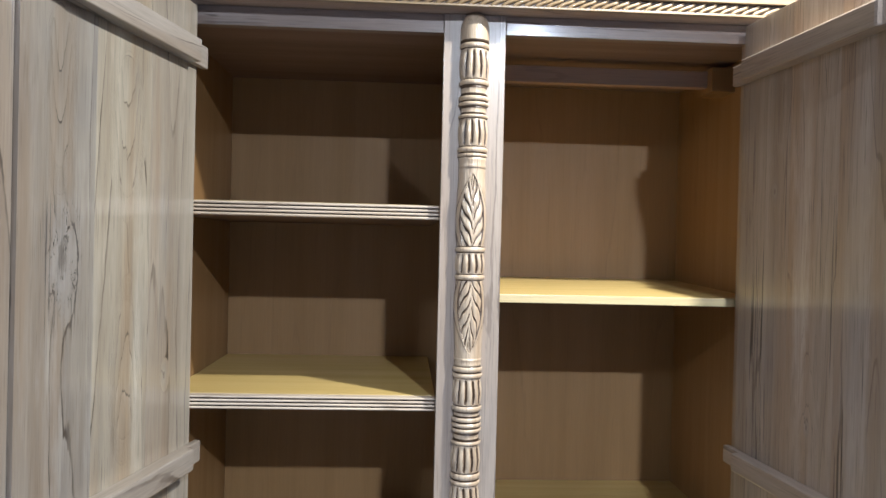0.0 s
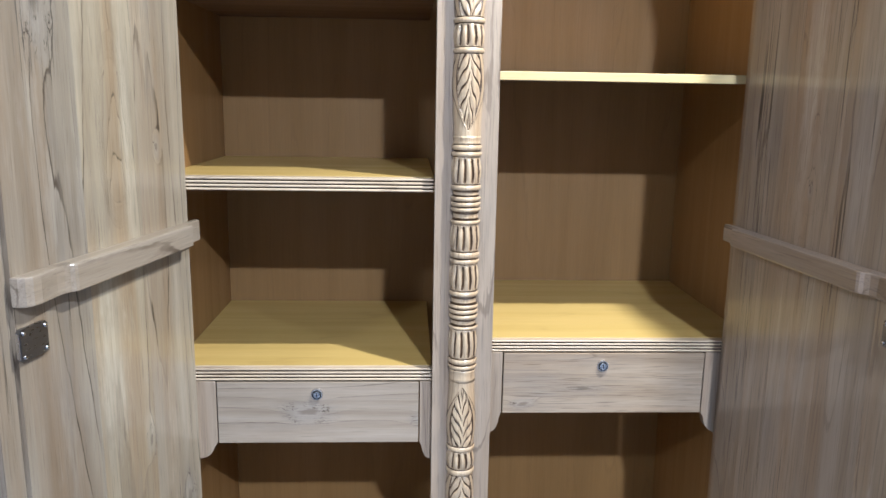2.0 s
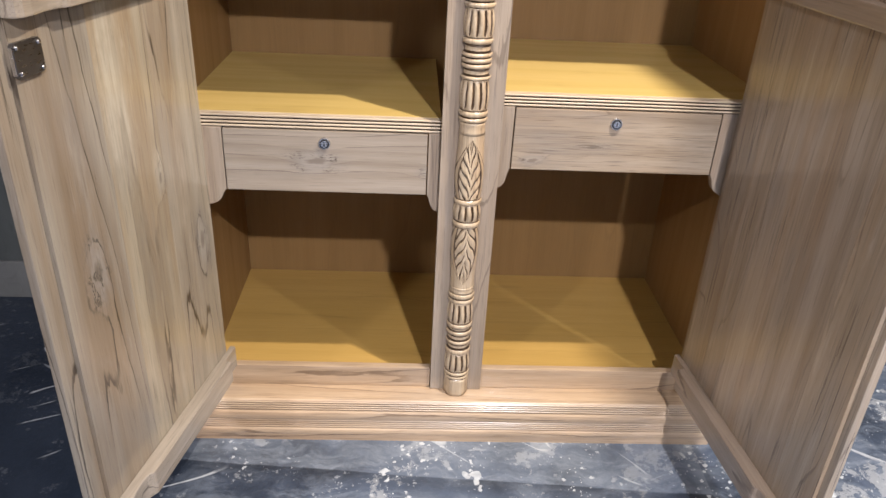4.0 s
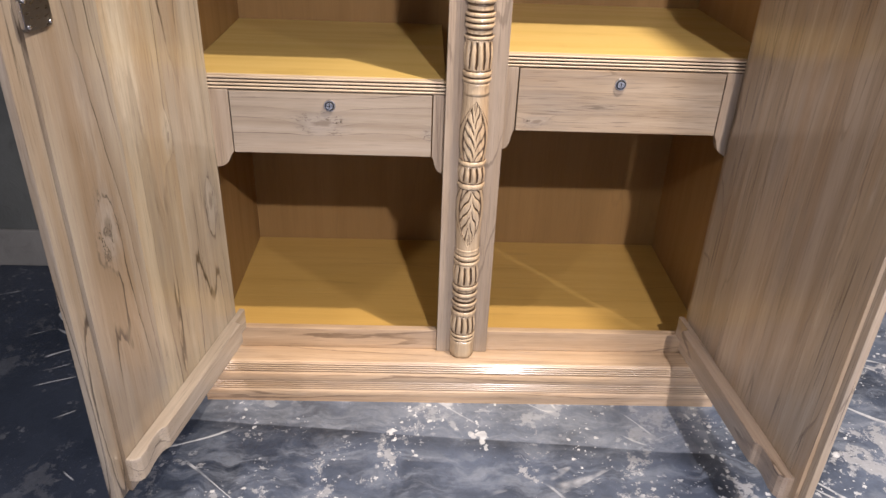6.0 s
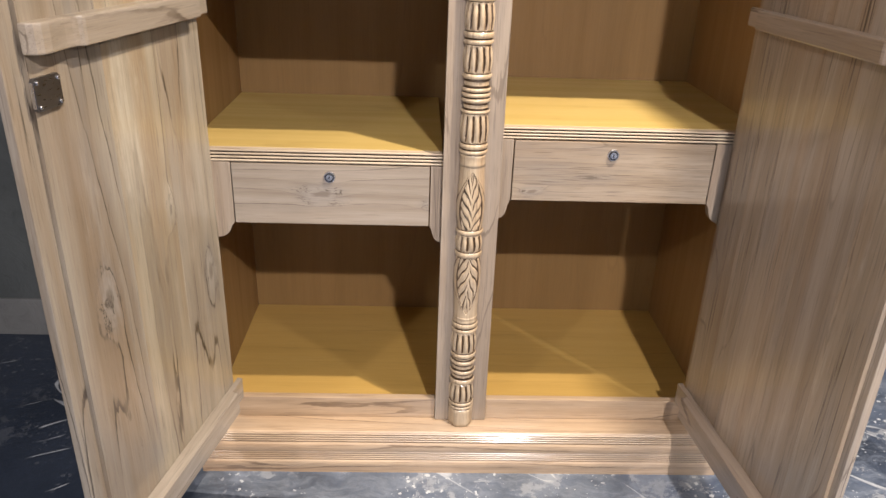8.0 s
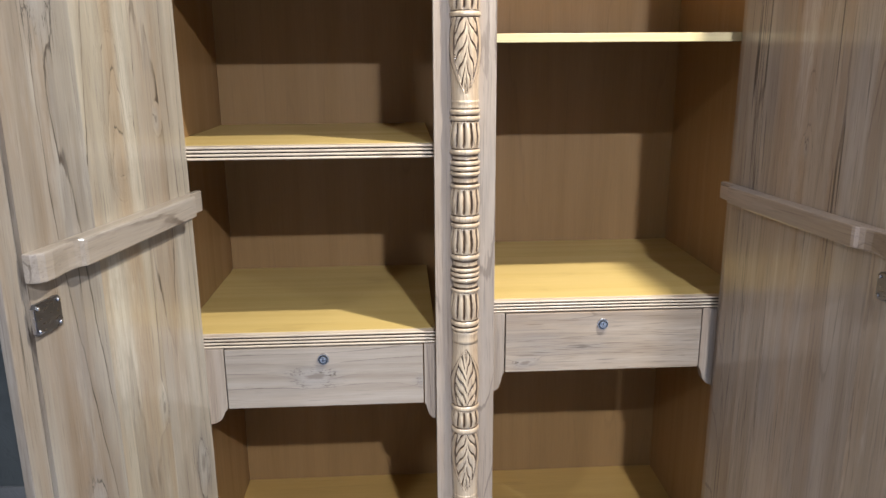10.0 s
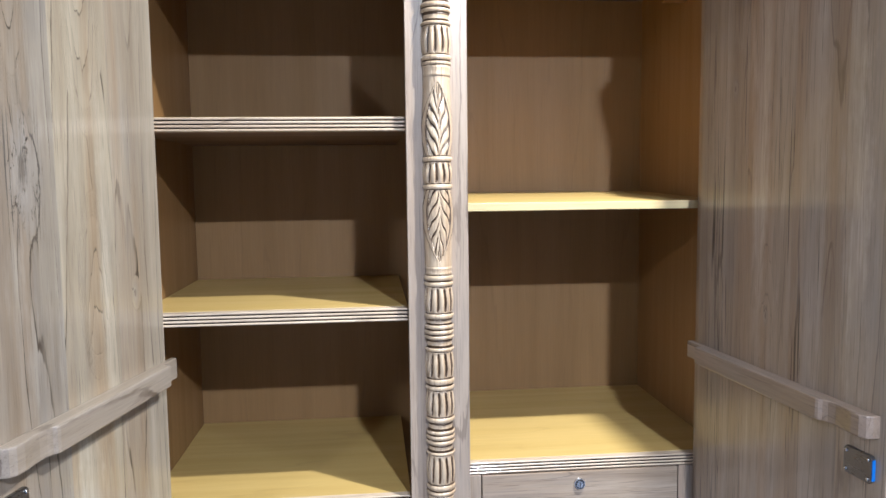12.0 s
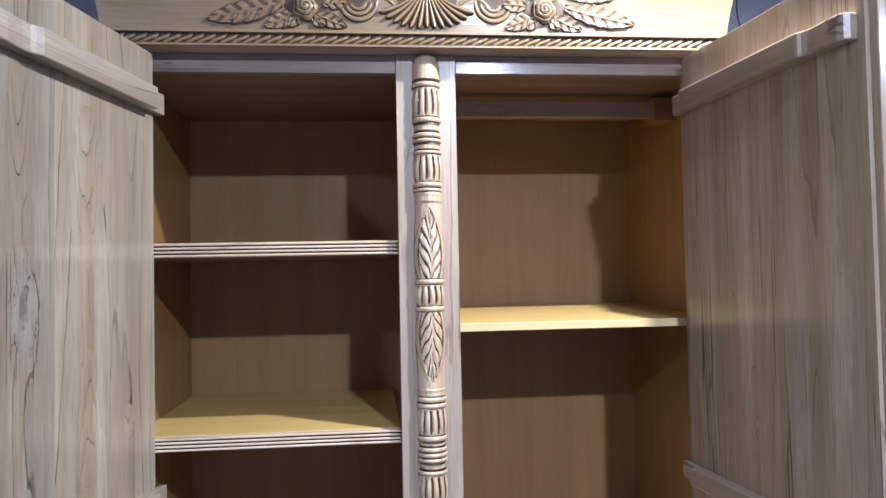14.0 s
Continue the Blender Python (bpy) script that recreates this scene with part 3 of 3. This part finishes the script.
def bracket(x_out, x_in, top, straight, low):
    """A board beside a drawer whose foot curves back to the stile."""
    pts = [(x_out, top), (x_in, top), (x_in, straight)]
    for k in range(1, 9):
        u = k / 8
        pts.append((x_in + (x_out - x_in) * (0.18 + 0.72 * (1 - math.cos(math.pi * u / 2))), straight - 0.004 - (straight - low) * 0.8 * math.sin(math.pi * u / 2)))
    pts.append((x_out, low))
    part("drawer_bracket", prism(pts, "Y", -0.003, 0.018, 0.001), limed_z, wardrobe)


bracket(-0.5555, -0.5148, 0.7468, 0.609, 0.57)
bracket(-0.0625, -0.0872, 0.7468, 0.609, 0.566)
bracket(0.0625, 0.0872, 0.8108, 0.675, 0.625)
bracket(0.5555, 0.5228, 0.8108, 0.675, 0.625)


# carved centre column
R = 0.0285
FLUTE, RING, NECK, LEAF_UP, LEAF_DOWN, DOME, CAP, COVE = range(8)
COLUMN = [
    (CAP, 0.097, 0.146), (RING, 0.146, 0.156), (RING, 0.156, 0.167), (FLUTE, 0.167, 0.217), (RING, 0.217, 0.234), (COVE, 0.234, 0.247), (RING, 0.247, 0.258),
    (COVE, 0.258, 0.272), (RING, 0.272, 0.285), (COVE, 0.285, 0.291), (RING, 0.291, 0.305), (FLUTE, 0.305, 0.358), (RING, 0.358, 0.371), (RING, 0.371, 0.386),
    (NECK, 0.386, 0.400), (LEAF_DOWN, 0.400, 0.550), (RING, 0.550, 0.566), (FLUTE, 0.566, 0.604), (RING, 0.604, 0.618), (LEAF_UP, 0.618, 0.760), (NECK, 0.760, 0.786),
    (RING, 0.786, 0.797), (RING, 0.797, 0.811), (FLUTE, 0.811, 0.872), (RING, 0.872, 0.881), (COVE, 0.881, 0.894), (RING, 0.894, 0.905), (RING, 0.905, 0.916),
    (RING, 0.916, 0.926), (COVE, 0.926, 0.941), (RING, 0.941, 0.954), (FLUTE, 0.954, 1.008), (RING, 1.008, 1.020), (RING, 1.020, 1.035), (FLUTE, 1.035, 1.089),
    (RING, 1.089, 1.099), (COVE, 1.099, 1.114), (RING, 1.114, 1.124), (RING, 1.124, 1.135), (RING, 1.135, 1.146), (COVE, 1.146, 1.156), (RING, 1.156, 1.169),
    (FLUTE, 1.169, 1.222), (RING, 1.222, 1.234), (RING, 1.234, 1.247), (NECK, 1.247, 1.262), (LEAF_DOWN, 1.262, 1.417), (RING, 1.417, 1.430), (FLUTE, 1.430, 1.472),
    (RING, 1.472, 1.485), (LEAF_UP, 1.485, 1.640), (NECK, 1.640, 1.661), (RING, 1.661, 1.670), (RING, 1.670, 1.683), (FLUTE, 1.683, 1.738), (RING, 1.738, 1.747),
    (COVE, 1.747, 1.762), (RING, 1.762, 1.772), (RING, 1.772, 1.784), (COVE, 1.784, 1.803), (RING, 1.803, 1.816), (FLUTE, 1.816, 1.876), (RING, 1.876, 1.889), (DOME, 1.889, 1.9492),
]


def column_radius(kind, u, side, angle):
    """Radius and whether the spot lies in a stained groove; u runs up the piece, side is the way across as seen from the front."""
    if kind == RING:
        b = math.sqrt(max(0.0, 1 - (2 * u - 1) ** 2))
        return R * (0.85 + 0.21 * b), b < 0.62
    if kind == COVE:
        return R * (0.93 - 0.05 * math.sin(math.pi * u)), u < 0.12 or u > 0.88
    if kind == NECK:
        return R * (0.92 + 0.06 * (2 * u - 1) ** 2), False
    if kind == CAP:
        return R * (1.0 + 0.03 * math.cos(6 * angle)), False
    if kind == DOME:
        return R * (1.0 if u < 0.45 else math.sqrt(max(0.05, 1 - ((u - 0.45) / 0.62) ** 2))), u < 0.04
    if kind == FLUTE:
        bulge = 0.88 + 0.19 * math.sin(math.pi * (0.10 + 0.84 * u))
        wave = abs(math.sin(5.6 * angle + 0.3 + 0.22 * math.sin(4 * u + 2 * angle)))
        ends = min(1.0, 5 * u, 5 * (1 - u))
        return R * (bulge - 0.20 * ends * (1 - wave) ** 1.3), wave < 0.42 + 0.16 * math.sin(9 * angle) and ends > 0.3
    v = u if kind == LEAF_UP else 1 - u
    v = min(1.0, v / 0.93)
    half = 0.0256 * math.sin(math.pi * (0.26 + 0.74 * v)) ** 0.72 if v < 0.995 else 0.0
    base = R * (0.95 + 0.08 * math.sin(math.pi * min(1, v * 1.1)))
    across = abs(side) / max(half, 1e-4)
    if across > 1.17 or v >= 0.995:
        return base, across < 1.23 and v < 0.99
    if across > 0.88:
        return base + 0.0011, across > 1.14 or across < 0.92
    rib = side - 0.0022 * math.sin(2 * math.pi * v)
    far = abs(rib) / max(half, 1e-4)
    slant = v * 5.0 + (0.42 if rib > 0 else 0.0) - 2.1 * far - 0.20 * math.sin(2 * math.pi * far)
    lobe = slant % 1.0
    if far < 0.06:
        return base - 0.0006, False
    # each lobe swells from a deep cut and falls away gently to the next
    swell = min(1.0, lobe / 0.28) * (1.0 - 0.45 * max(0.0, lobe - 0.5) / 0.5)
    return base - 0.0050 + 0.0050 * swell * math.cos(0.6 * far), lobe < 0.13 or lobe > 0.95


def column():
    bm = bmesh.new()
    rows, cols = [], 150
    levels = []
    for kind, z0, z1 in COLUMN:
        steps = {RING: 8, COVE: 4, NECK: 4, CAP: 5, DOME: 12, FLUTE: 20}.get(kind, 110)
        levels += [(kind, k / steps, z0 + (z1 - z0) * k / steps) for k in range(steps + 1)]
    for kind, u, z in levels:
        row = []
        for c in range(cols + 1):
            angle = -math.pi * (0.0 - 0.06) - (math.pi * 1.12) * c / cols
            side = R * math.cos(angle)
            r, stained = column_radius(kind, u, side, angle)
            r += 0.0004 * noise.noise((angle * 9, z * 70, 3.0))
            row.append((bm.verts.new((r * math.cos(angle), -0.0215 + r * math.sin(angle), z)), stained))
        rows.append(row)
    for a, b in zip(rows, rows[1:]):
        for c in range(cols):
            quad = (a[c], a[c + 1], b[c + 1], b[c])
            f = bm.faces.new([q[0] for q in quad])
            f.material_index = 1 if sum(q[1] for q in quad) >= 2 else 0
    for row, flip in ((rows[0], False), (rows[-1], True)):
        vs = [q[0] for q in row]
        bm.faces.new(vs if flip else vs[::-1])
    bmesh.ops.recalc_face_normals(bm, faces=bm.faces)
    return part("carved_column", bm, (carved_wood, glaze), wardrobe, "half-round column carved with rings, flutes and leaves", True)


column()


# ---- cornice with twisted moulding and carved frieze ----
CORNICE = 0.628
cornice = part("cornice", box(-CORNICE + 0.01, CORNICE - 0.01, -0.063, BACK + 0.01, 1.9495, 1.981, 0.001), cornice_wood, wardrobe, "projecting teak cornice with a twisted rope moulding")
part("fillet", box(-CORNICE, CORNICE, -0.075, -0.063, 1.9485, 1.9528, 0.001), frieze_wood, cornice)
part("fillet", box(-CORNICE - 0.004, CORNICE + 0.004, -0.077, -0.063, 1.9745, 1.9805, 0.001), frieze_wood, cornice)
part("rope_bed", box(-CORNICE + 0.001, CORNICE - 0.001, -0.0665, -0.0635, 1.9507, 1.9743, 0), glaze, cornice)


def rope():
    """One row of slanting S-shaped strands."""
    bm = bmesh.new()
    count = 57
    pitch = 2 * (CORNICE - 0.012) / count
    for k in range(count):
        cx = -CORNICE + 0.012 + (k + 0.5) * pitch
        grid = []
        for i in range(13):
            s = i / 12 * 2 - 1
            x = cx + 0.0180 * s + 0.0030 * math.sin(math.pi * s)
            z = 1.9625 + 0.0108 * s
            w = 0.0037 * (1 - s ** 4) ** 0.5 + 0.0005
            line = []
            for j in range(7):
                a = math.pi * j / 6
                line.append(bm.verts.new((x - 0.62 * w * math.cos(a), -0.0662 - 0.0060 * math.sin(a) * (1 - 0.55 * s * s), z + 0.78 * w * math.cos(a))))
            grid.append(line)
        for a, b in zip(grid, grid[1:]):
            for j in range(6):
                bm.faces.new((a[j], a[j + 1], b[j + 1], b[j])).material_index = 1 if j in (0, 5) else 0
    bmesh.ops.recalc_face_normals(bm, faces=bm.faces)
    return part("rope_moulding", bm, (frieze_wood, glaze), cornice, "pale twisted rope moulding with dark grooves", True)


rope()

# frieze board, flaring outwards to the top
def frieze_board():
    bm = bmesh.new()
    rows = []
    for k in range(9):
        u = k / 8
        w = CORNICE + 0.004 + 0.03 * u ** 1.2
        y = -0.069 - 0.02 * u ** 2
        z = 1.981 + 0.145 * u
        rows.append([bm.verts.new(p) for p in ((-w, y, z), (w, y, z), (w, BACK, z), (-w, BACK, z))])
    for a, b in zip(rows, rows[1:]):
        for i in range(4):
            j = (i + 1) % 4
            bm.faces.new((a[i], a[j], b[j], b[i]))
    bm.faces.new(rows[0][::-1])
    bm.faces.new(rows[-1])
    return bm


frieze = part("frieze", frieze_board(), frieze_wood, wardrobe, "pale teak frieze carved with roses, leaves and a shell")


def carve_leaf(name, base, angle, length, width, curl=0.0, veins=5, lift=0.007, blunt=False):
    """A raised leaf with a midrib and slanting veins, or a blunt flute of the shell, on the face of the frieze."""
    bm = bmesh.new()
    rows = []
    for i in range(41):
        u = i / 40
        turn = angle + curl * u
        cx = base[0] + length * u * math.cos(angle + curl * u * 0.5)
        cz = base[1] + length * u * math.sin(angle + curl * u * 0.5)
        if blunt:
            w = width * (0.3 + 0.7 * u ** 0.8) * math.sqrt(max(0.02, 1 - (max(0.0, u - 0.82) / 0.185) ** 2))
        else:
            w = 1.08 * width * math.sin(math.pi * min(1.0, 0.06 + 0.94 * u)) ** 0.75 * (0.95 + 0.05 * math.cos(2 * math.pi * veins * u))
        row = []
        for j in range(21):
            s = j / 20 * 2 - 1
            side = abs(s)
            lobe = (veins * u + (0.4 if s > 0 else 0.0) - 0.75 * min(side, 0.9) ** 1.3) % 1.0
            if blunt:
                h = lift * (1 - 0.8 * s * s) * (0.6 + 0.4 * u)
                dark = side > 0.5
            else:
                h = lift * (0.55 + 0.4 * s * s) * (0.35 + 0.65 * min(1.0, lobe / 0.35)) if side > 0.1 else lift * 0.9
                dark = (side > 0.1 and lobe < 0.38) or side > 0.84
            h = h if side < 0.99 else -0.004
            row.append((bm.verts.new((cx - w * s * math.sin(turn), -0.0700 - h - 0.15 * max(0, cz - 2.05), cz + w * s * math.cos(turn))), dark))
        rows.append(row)
    for a, b in zip(rows, rows[1:]):
        for j in range(20):
            quad = (a[j], a[j + 1], b[j + 1], b[j])
            f = bm.faces.new([q[0] for q in quad])
            f.material_index = 1 if sum(q[1] for q in quad) >= 2 else 0
    bmesh.ops.recalc_face_normals(bm, faces=bm.faces)
    part(name, bm, (frieze_wood, glaze), frieze, "", True)


def carve_scroll(points, radius):
    """A tapering raised scroll along points on the face of the frieze."""
    bm = bmesh.new()
    rows = []
    for i, (x, z) in enumerate(points):
        a, b = points[max(0, i - 1)], points[min(len(points) - 1, i + 1)]
        t = Vector((b[0] - a[0], b[1] - a[1])).normalized()
        r = radius * (0.35 + 0.65 * math.sin(math.pi * (0.1 + 0.85 * i / (len(points) - 1))))
        rows.append([bm.verts.new((x - t.y * r * math.cos(c), -0.0695 - 1.1 * r * math.sin(c), z + t.x * r * math.cos(c))) for c in (math.pi * k / 8 for k in range(9))])
    for a, b in zip(rows, rows[1:]):
        for j in range(8):
            bm.faces.new((a[j], a[j + 1], b[j + 1], b[j])).material_index = 1 if j in (0, 1, 6, 7) else 0
    bmesh.ops.recalc_face_normals(bm, faces=bm.faces)
    part("scroll", bm, (frieze_wood, glaze), frieze, "", True)


def carve_rose(cx, cz, size):
    """A half-open rose: a swelling bud with spiral petal edges, one skin."""
    bm = bmesh.new()
    rows, rings, around = [], 26, 48
    for i in range(rings + 1):
        u = i / rings
        row = []
        for k in range(around):
            a = 2 * math.pi * k / around
            spiral = (3.1 * u + a / (2 * math.pi)) % 1.0
            lobes = 1.0 + 0.09 * math.cos(5 * a + 0.6) * u ** 2
            h = 0.020 * math.sqrt(max(0.0, 1 - 0.93 * u * u)) - 0.0034 * spiral ** 3
            if i == rings:
                h = -0.004
            row.append((bm.verts.new((cx + size * u * lobes * math.cos(a), -0.0695 - h, cz + size * u * lobes * math.sin(a))), spiral > 0.80 or u > 0.97))
        rows.append(row)
    for p, q in zip(rows[1:], rows[2:]):
        for j in range(around):
            quad = (p[j], p[(j + 1) % around], q[(j + 1) % around], q[j])
            f = bm.faces.new([v[0] for v in quad])
            f.material_index = 1 if sum(v[1] for v in quad) >= 2 else 0
    for v in rows[0]:
        bm.verts.remove(v[0])
    bm.faces.new([v[0] for v in rows[1]])
    bmesh.ops.recalc_face_normals(bm, faces=bm.faces)
    part("rose", bm, (frieze_wood, glaze), frieze, "", True)


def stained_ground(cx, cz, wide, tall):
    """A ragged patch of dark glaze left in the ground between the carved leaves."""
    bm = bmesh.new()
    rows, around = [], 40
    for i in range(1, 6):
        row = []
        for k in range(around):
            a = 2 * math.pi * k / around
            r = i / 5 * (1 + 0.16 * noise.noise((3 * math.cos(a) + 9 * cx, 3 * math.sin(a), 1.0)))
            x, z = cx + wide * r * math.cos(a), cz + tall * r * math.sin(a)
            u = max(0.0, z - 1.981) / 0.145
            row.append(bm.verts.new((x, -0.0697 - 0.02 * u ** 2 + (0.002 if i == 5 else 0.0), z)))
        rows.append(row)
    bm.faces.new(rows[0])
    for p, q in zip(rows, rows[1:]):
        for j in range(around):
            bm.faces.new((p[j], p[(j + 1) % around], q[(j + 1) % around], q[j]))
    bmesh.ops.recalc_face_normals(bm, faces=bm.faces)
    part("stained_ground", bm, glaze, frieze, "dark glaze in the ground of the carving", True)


def carving():
    """Roses between sprays of leaves, nested scrolls and a fluted shell, mirrored about the middle."""
    for s in (-1, 1):
        def ang(a):
            return a if s > 0 else math.pi - a

        carve_leaf("leaf", (s * 0.285, 2.034), ang(-0.25), 0.150, 0.024, 0.06 * s, 6)
        carve_leaf("leaf", (s * 0.290, 2.058), ang(0.15), 0.13, 0.024, -0.1 * s, 6)
        carve_leaf("leaf", (s * 0.256, 2.016), ang(-0.50), 0.070, 0.017, 0.15 * s, 4)
        carve_leaf("leaf", (s * 0.220, 2.014), ang(math.pi + 0.46), 0.066, 0.016, -0.15 * s, 4)
        carve_leaf("leaf", (s * 0.252, 2.012), ang(-0.95), 0.032, 0.012, 0.15 * s, 2)
        carve_leaf("leaf", (s * 0.226, 2.012), ang(-2.2), 0.032, 0.012, -0.15 * s, 2)
        carve_leaf("leaf", (s * 0.255, 2.050), ang(0.9), 0.055, 0.018, 0.2 * s, 3)
        carve_leaf("leaf", (s * 0.222, 2.050), ang(2.3), 0.055, 0.018, -0.2 * s, 3)
        carve_leaf("leaf", (s * 0.205, 2.034), ang(math.pi - 0.2), 0.050, 0.016, 0.3 * s, 3)
        for k in range(3):
            carve_leaf("bud", (s * (0.322 + 0.024 * k), 2.018), ang(-0.95), 0.025, 0.007, 0.0, 1, 0.006)
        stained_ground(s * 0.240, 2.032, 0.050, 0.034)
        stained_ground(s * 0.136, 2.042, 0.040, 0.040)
        carve_rose(s * 0.240, 2.026, 0.0265)
        for size, thick in ((0.036, 0.0060), (0.025, 0.0050), (0.015, 0.0045)):
            pts = []
            for k in range(26):
                a = ang(2.9) + s * 3.6 * k / 25
                pts.append((s * 0.136 + size * math.cos(a), 2.040 + size * math.sin(a)))
            carve_scroll(pts, thick)
        carve_scroll([(s * (0.06 + 0.07 * k / 15), 2.030 + 0.022 * math.sin(k / 15 * math.pi)) for k in range(16)], 0.006)
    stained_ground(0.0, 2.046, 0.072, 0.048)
    for k in range(13):
        q = (k - 6) / 6
        a = -math.pi / 2 + q * 0.80
        carve_leaf("shell_flute", (0.020 * q, 2.058), a, 0.069 + 0.016 * abs(q), 0.0078, 0.60 * q, 1, 0.010, True)
        carve_leaf("shell_flute", (0.022 * q, 2.062), -a, 0.050, 0.0074, -0.3 * q, 1, 0.009, True)


carving()


# ---- doors ----
def batten_outline(tip):
    """Plan of a batten: a short tenon past the hinge, a straight run, a scooped and rounded end."""
    run = [(-0.022, 0.0), (-0.022, 0.010), (-0.020, 0.013), (0.034, 0.0135), (0.038, 0.029)]
    end = [(-0.098, 0.030), (-0.093, 0.0285), (-0.088, 0.0245), (-0.079, 0.0215), (-0.064, 0.0205), (-0.047, 0.022), (-0.028, 0.0245), (-0.013, 0.0240), (-0.004, 0.019), (0.0, 0.011), (0.0, 0.0)]
    return run + [(tip + x, p) for x, p in end]


def door(side, hinge, degrees, width, edges, mat, tip, battens, plate):
    """An open wardrobe door. In its own axes x runs from the hinge, and in marks the inner face's side."""
    s = -side
    ob = new("door")
    ob.parent = wardrobe
    a = radians(degrees)
    d = Vector((side * math.sin(a), -math.cos(a), 0))
    m = Matrix(((d.x, -d.y, 0, hinge[0]), (d.y, d.x, 0, hinge[1]), (0, 0, 1, 0), (0, 0, 0, 1)))
    ob.matrix_basis = m
    tagged(ob, "wide limed teak board door standing open, knotty, with three battens")
    inn = s
    z0, z1 = 0.142, 1.936

    def bx(x0, x1, p0, p1, za, zb, bevel=0.0012):
        y0, y1 = sorted((inn * p0, inn * p1))
        return box(x0, x1, y0, y1, za, zb, bevel)

    for k, (x0, x1) in enumerate(zip(edges, edges[1:])):
        part("board", bx(x0 + 0.0001, x1 - 0.0001, -0.022, 0.0, z0 + 0.0006 * (k % 2), z1 - 0.0005 * (k % 3), 0.0006), mat, ob)
    part("rebate_strip", bx(edges[-1], width, -0.022, -0.007, z0, z1, 0.002), mat, ob, "rebated closing edge")
    for za, zb in battens:
        pts = [(x, inn * p) for x, p in batten_outline(tip)]
        part("batten", prism(pts, "Z", za, zb, 0.0025), batten_woods[side], ob, "limed teak batten with a scooped end")
    px0, px1, pz0, pz1 = plate
    c = 0.004
    outline = [(px0 + c, pz0), (px1 - c, pz0), (px1, pz0 + c), (px1, pz1 - c), (px1 - c, pz1), (px0 + c, pz1), (px0, pz1 - c), (px0, pz0 + c)]
    y0, y1 = sorted((inn * 0.0, inn * 0.007))
    part("lock_plate", prism(outline, "Y", y0, y1, 0.001), steel, ob, "square steel lock plate with four screws")
    part("film_strip", bx(px1 + 0.0002, px1 + 0.0014, 0.001, 0.0062, pz0 + 0.005, pz1 - 0.005, 0.0003), blue_film if side > 0 else chrome, ob)
    for sx in (px0 + 0.006, px1 - 0.006):
        for sz in (pz0 + 0.006, pz1 - 0.006):
            part("screw", disc((sx, inn * 0.0082, sz), (0, inn, 0), 0.0036, 0.0026, 16, None, 0.6), chrome, ob, "", True)
    return ob


batten_woods = {
    -1: wood("limed_teak_left_batten", "X", *shade(LIMED, 0.82, 0.83, 0.84), lines=0.5, cracks=0.5, grain=0.45, coat=0.8),
    1: wood("limed_teak_right_batten", "X", *shade(LIMED, 0.74, 0.70, 0.69), lines=0.5, cracks=0.5, grain=0.45, coat=0.7),
}
door(-1, (-0.539, -0.052), 11.0, 0.514, (0.0, 0.158, 0.312, 0.477), left_door_wood, 0.479, ((0.168, 0.222), (1.053, 1.094), (1.818, 1.860)), (0.424, 0.479, 0.977, 1.022))
door(1, (0.539, -0.052), 5.0, 0.528, (0.0, 0.085, 0.16, 0.29, 0.41, 0.512), right_door_wood, 0.497, ((0.168, 0.222), (1.060, 1.094), (1.820, 1.860)), (0.436, 0.492, 0.991, 1.032))


# ---- beside the wardrobe ----
def cable():
    """A thin black cable hanging in a loose bow on the wall."""
    bm = bmesh.new()
    rows = []
    for k in range(41):
        u = k / 40
        z = 3.24 - 1.14 * u
        x = 0.995 + 0.04 * max(0.0, 2.29 - z) + 2.2 * max(0.0, 2.29 - z) ** 2 + 0.02 * math.sin(3.0 * (z - 2.29))
        rows.append([bm.verts.new((x + 0.0022 * math.cos(a), WALL_Y - 0.0024 + 0.0022 * math.sin(a), z)) for a in (math.pi * j / 4 for j in range(8))])
    for a, b in zip(rows, rows[1:]):
        for j in range(8):
            bm.faces.new((a[j], a[(j + 1) % 8], b[(j + 1) % 8], b[j]))
    bm.faces.new(rows[0])
    bm.faces.new(rows[-1][::-1])
    bmesh.ops.recalc_face_normals(bm, faces=bm.faces)
    ob = new("wall_cable", mesh_of("wall_cable", bm, cable_black, True))
    return tagged(ob, "thin black cable hanging down the plaster wall", "cable")


cable()
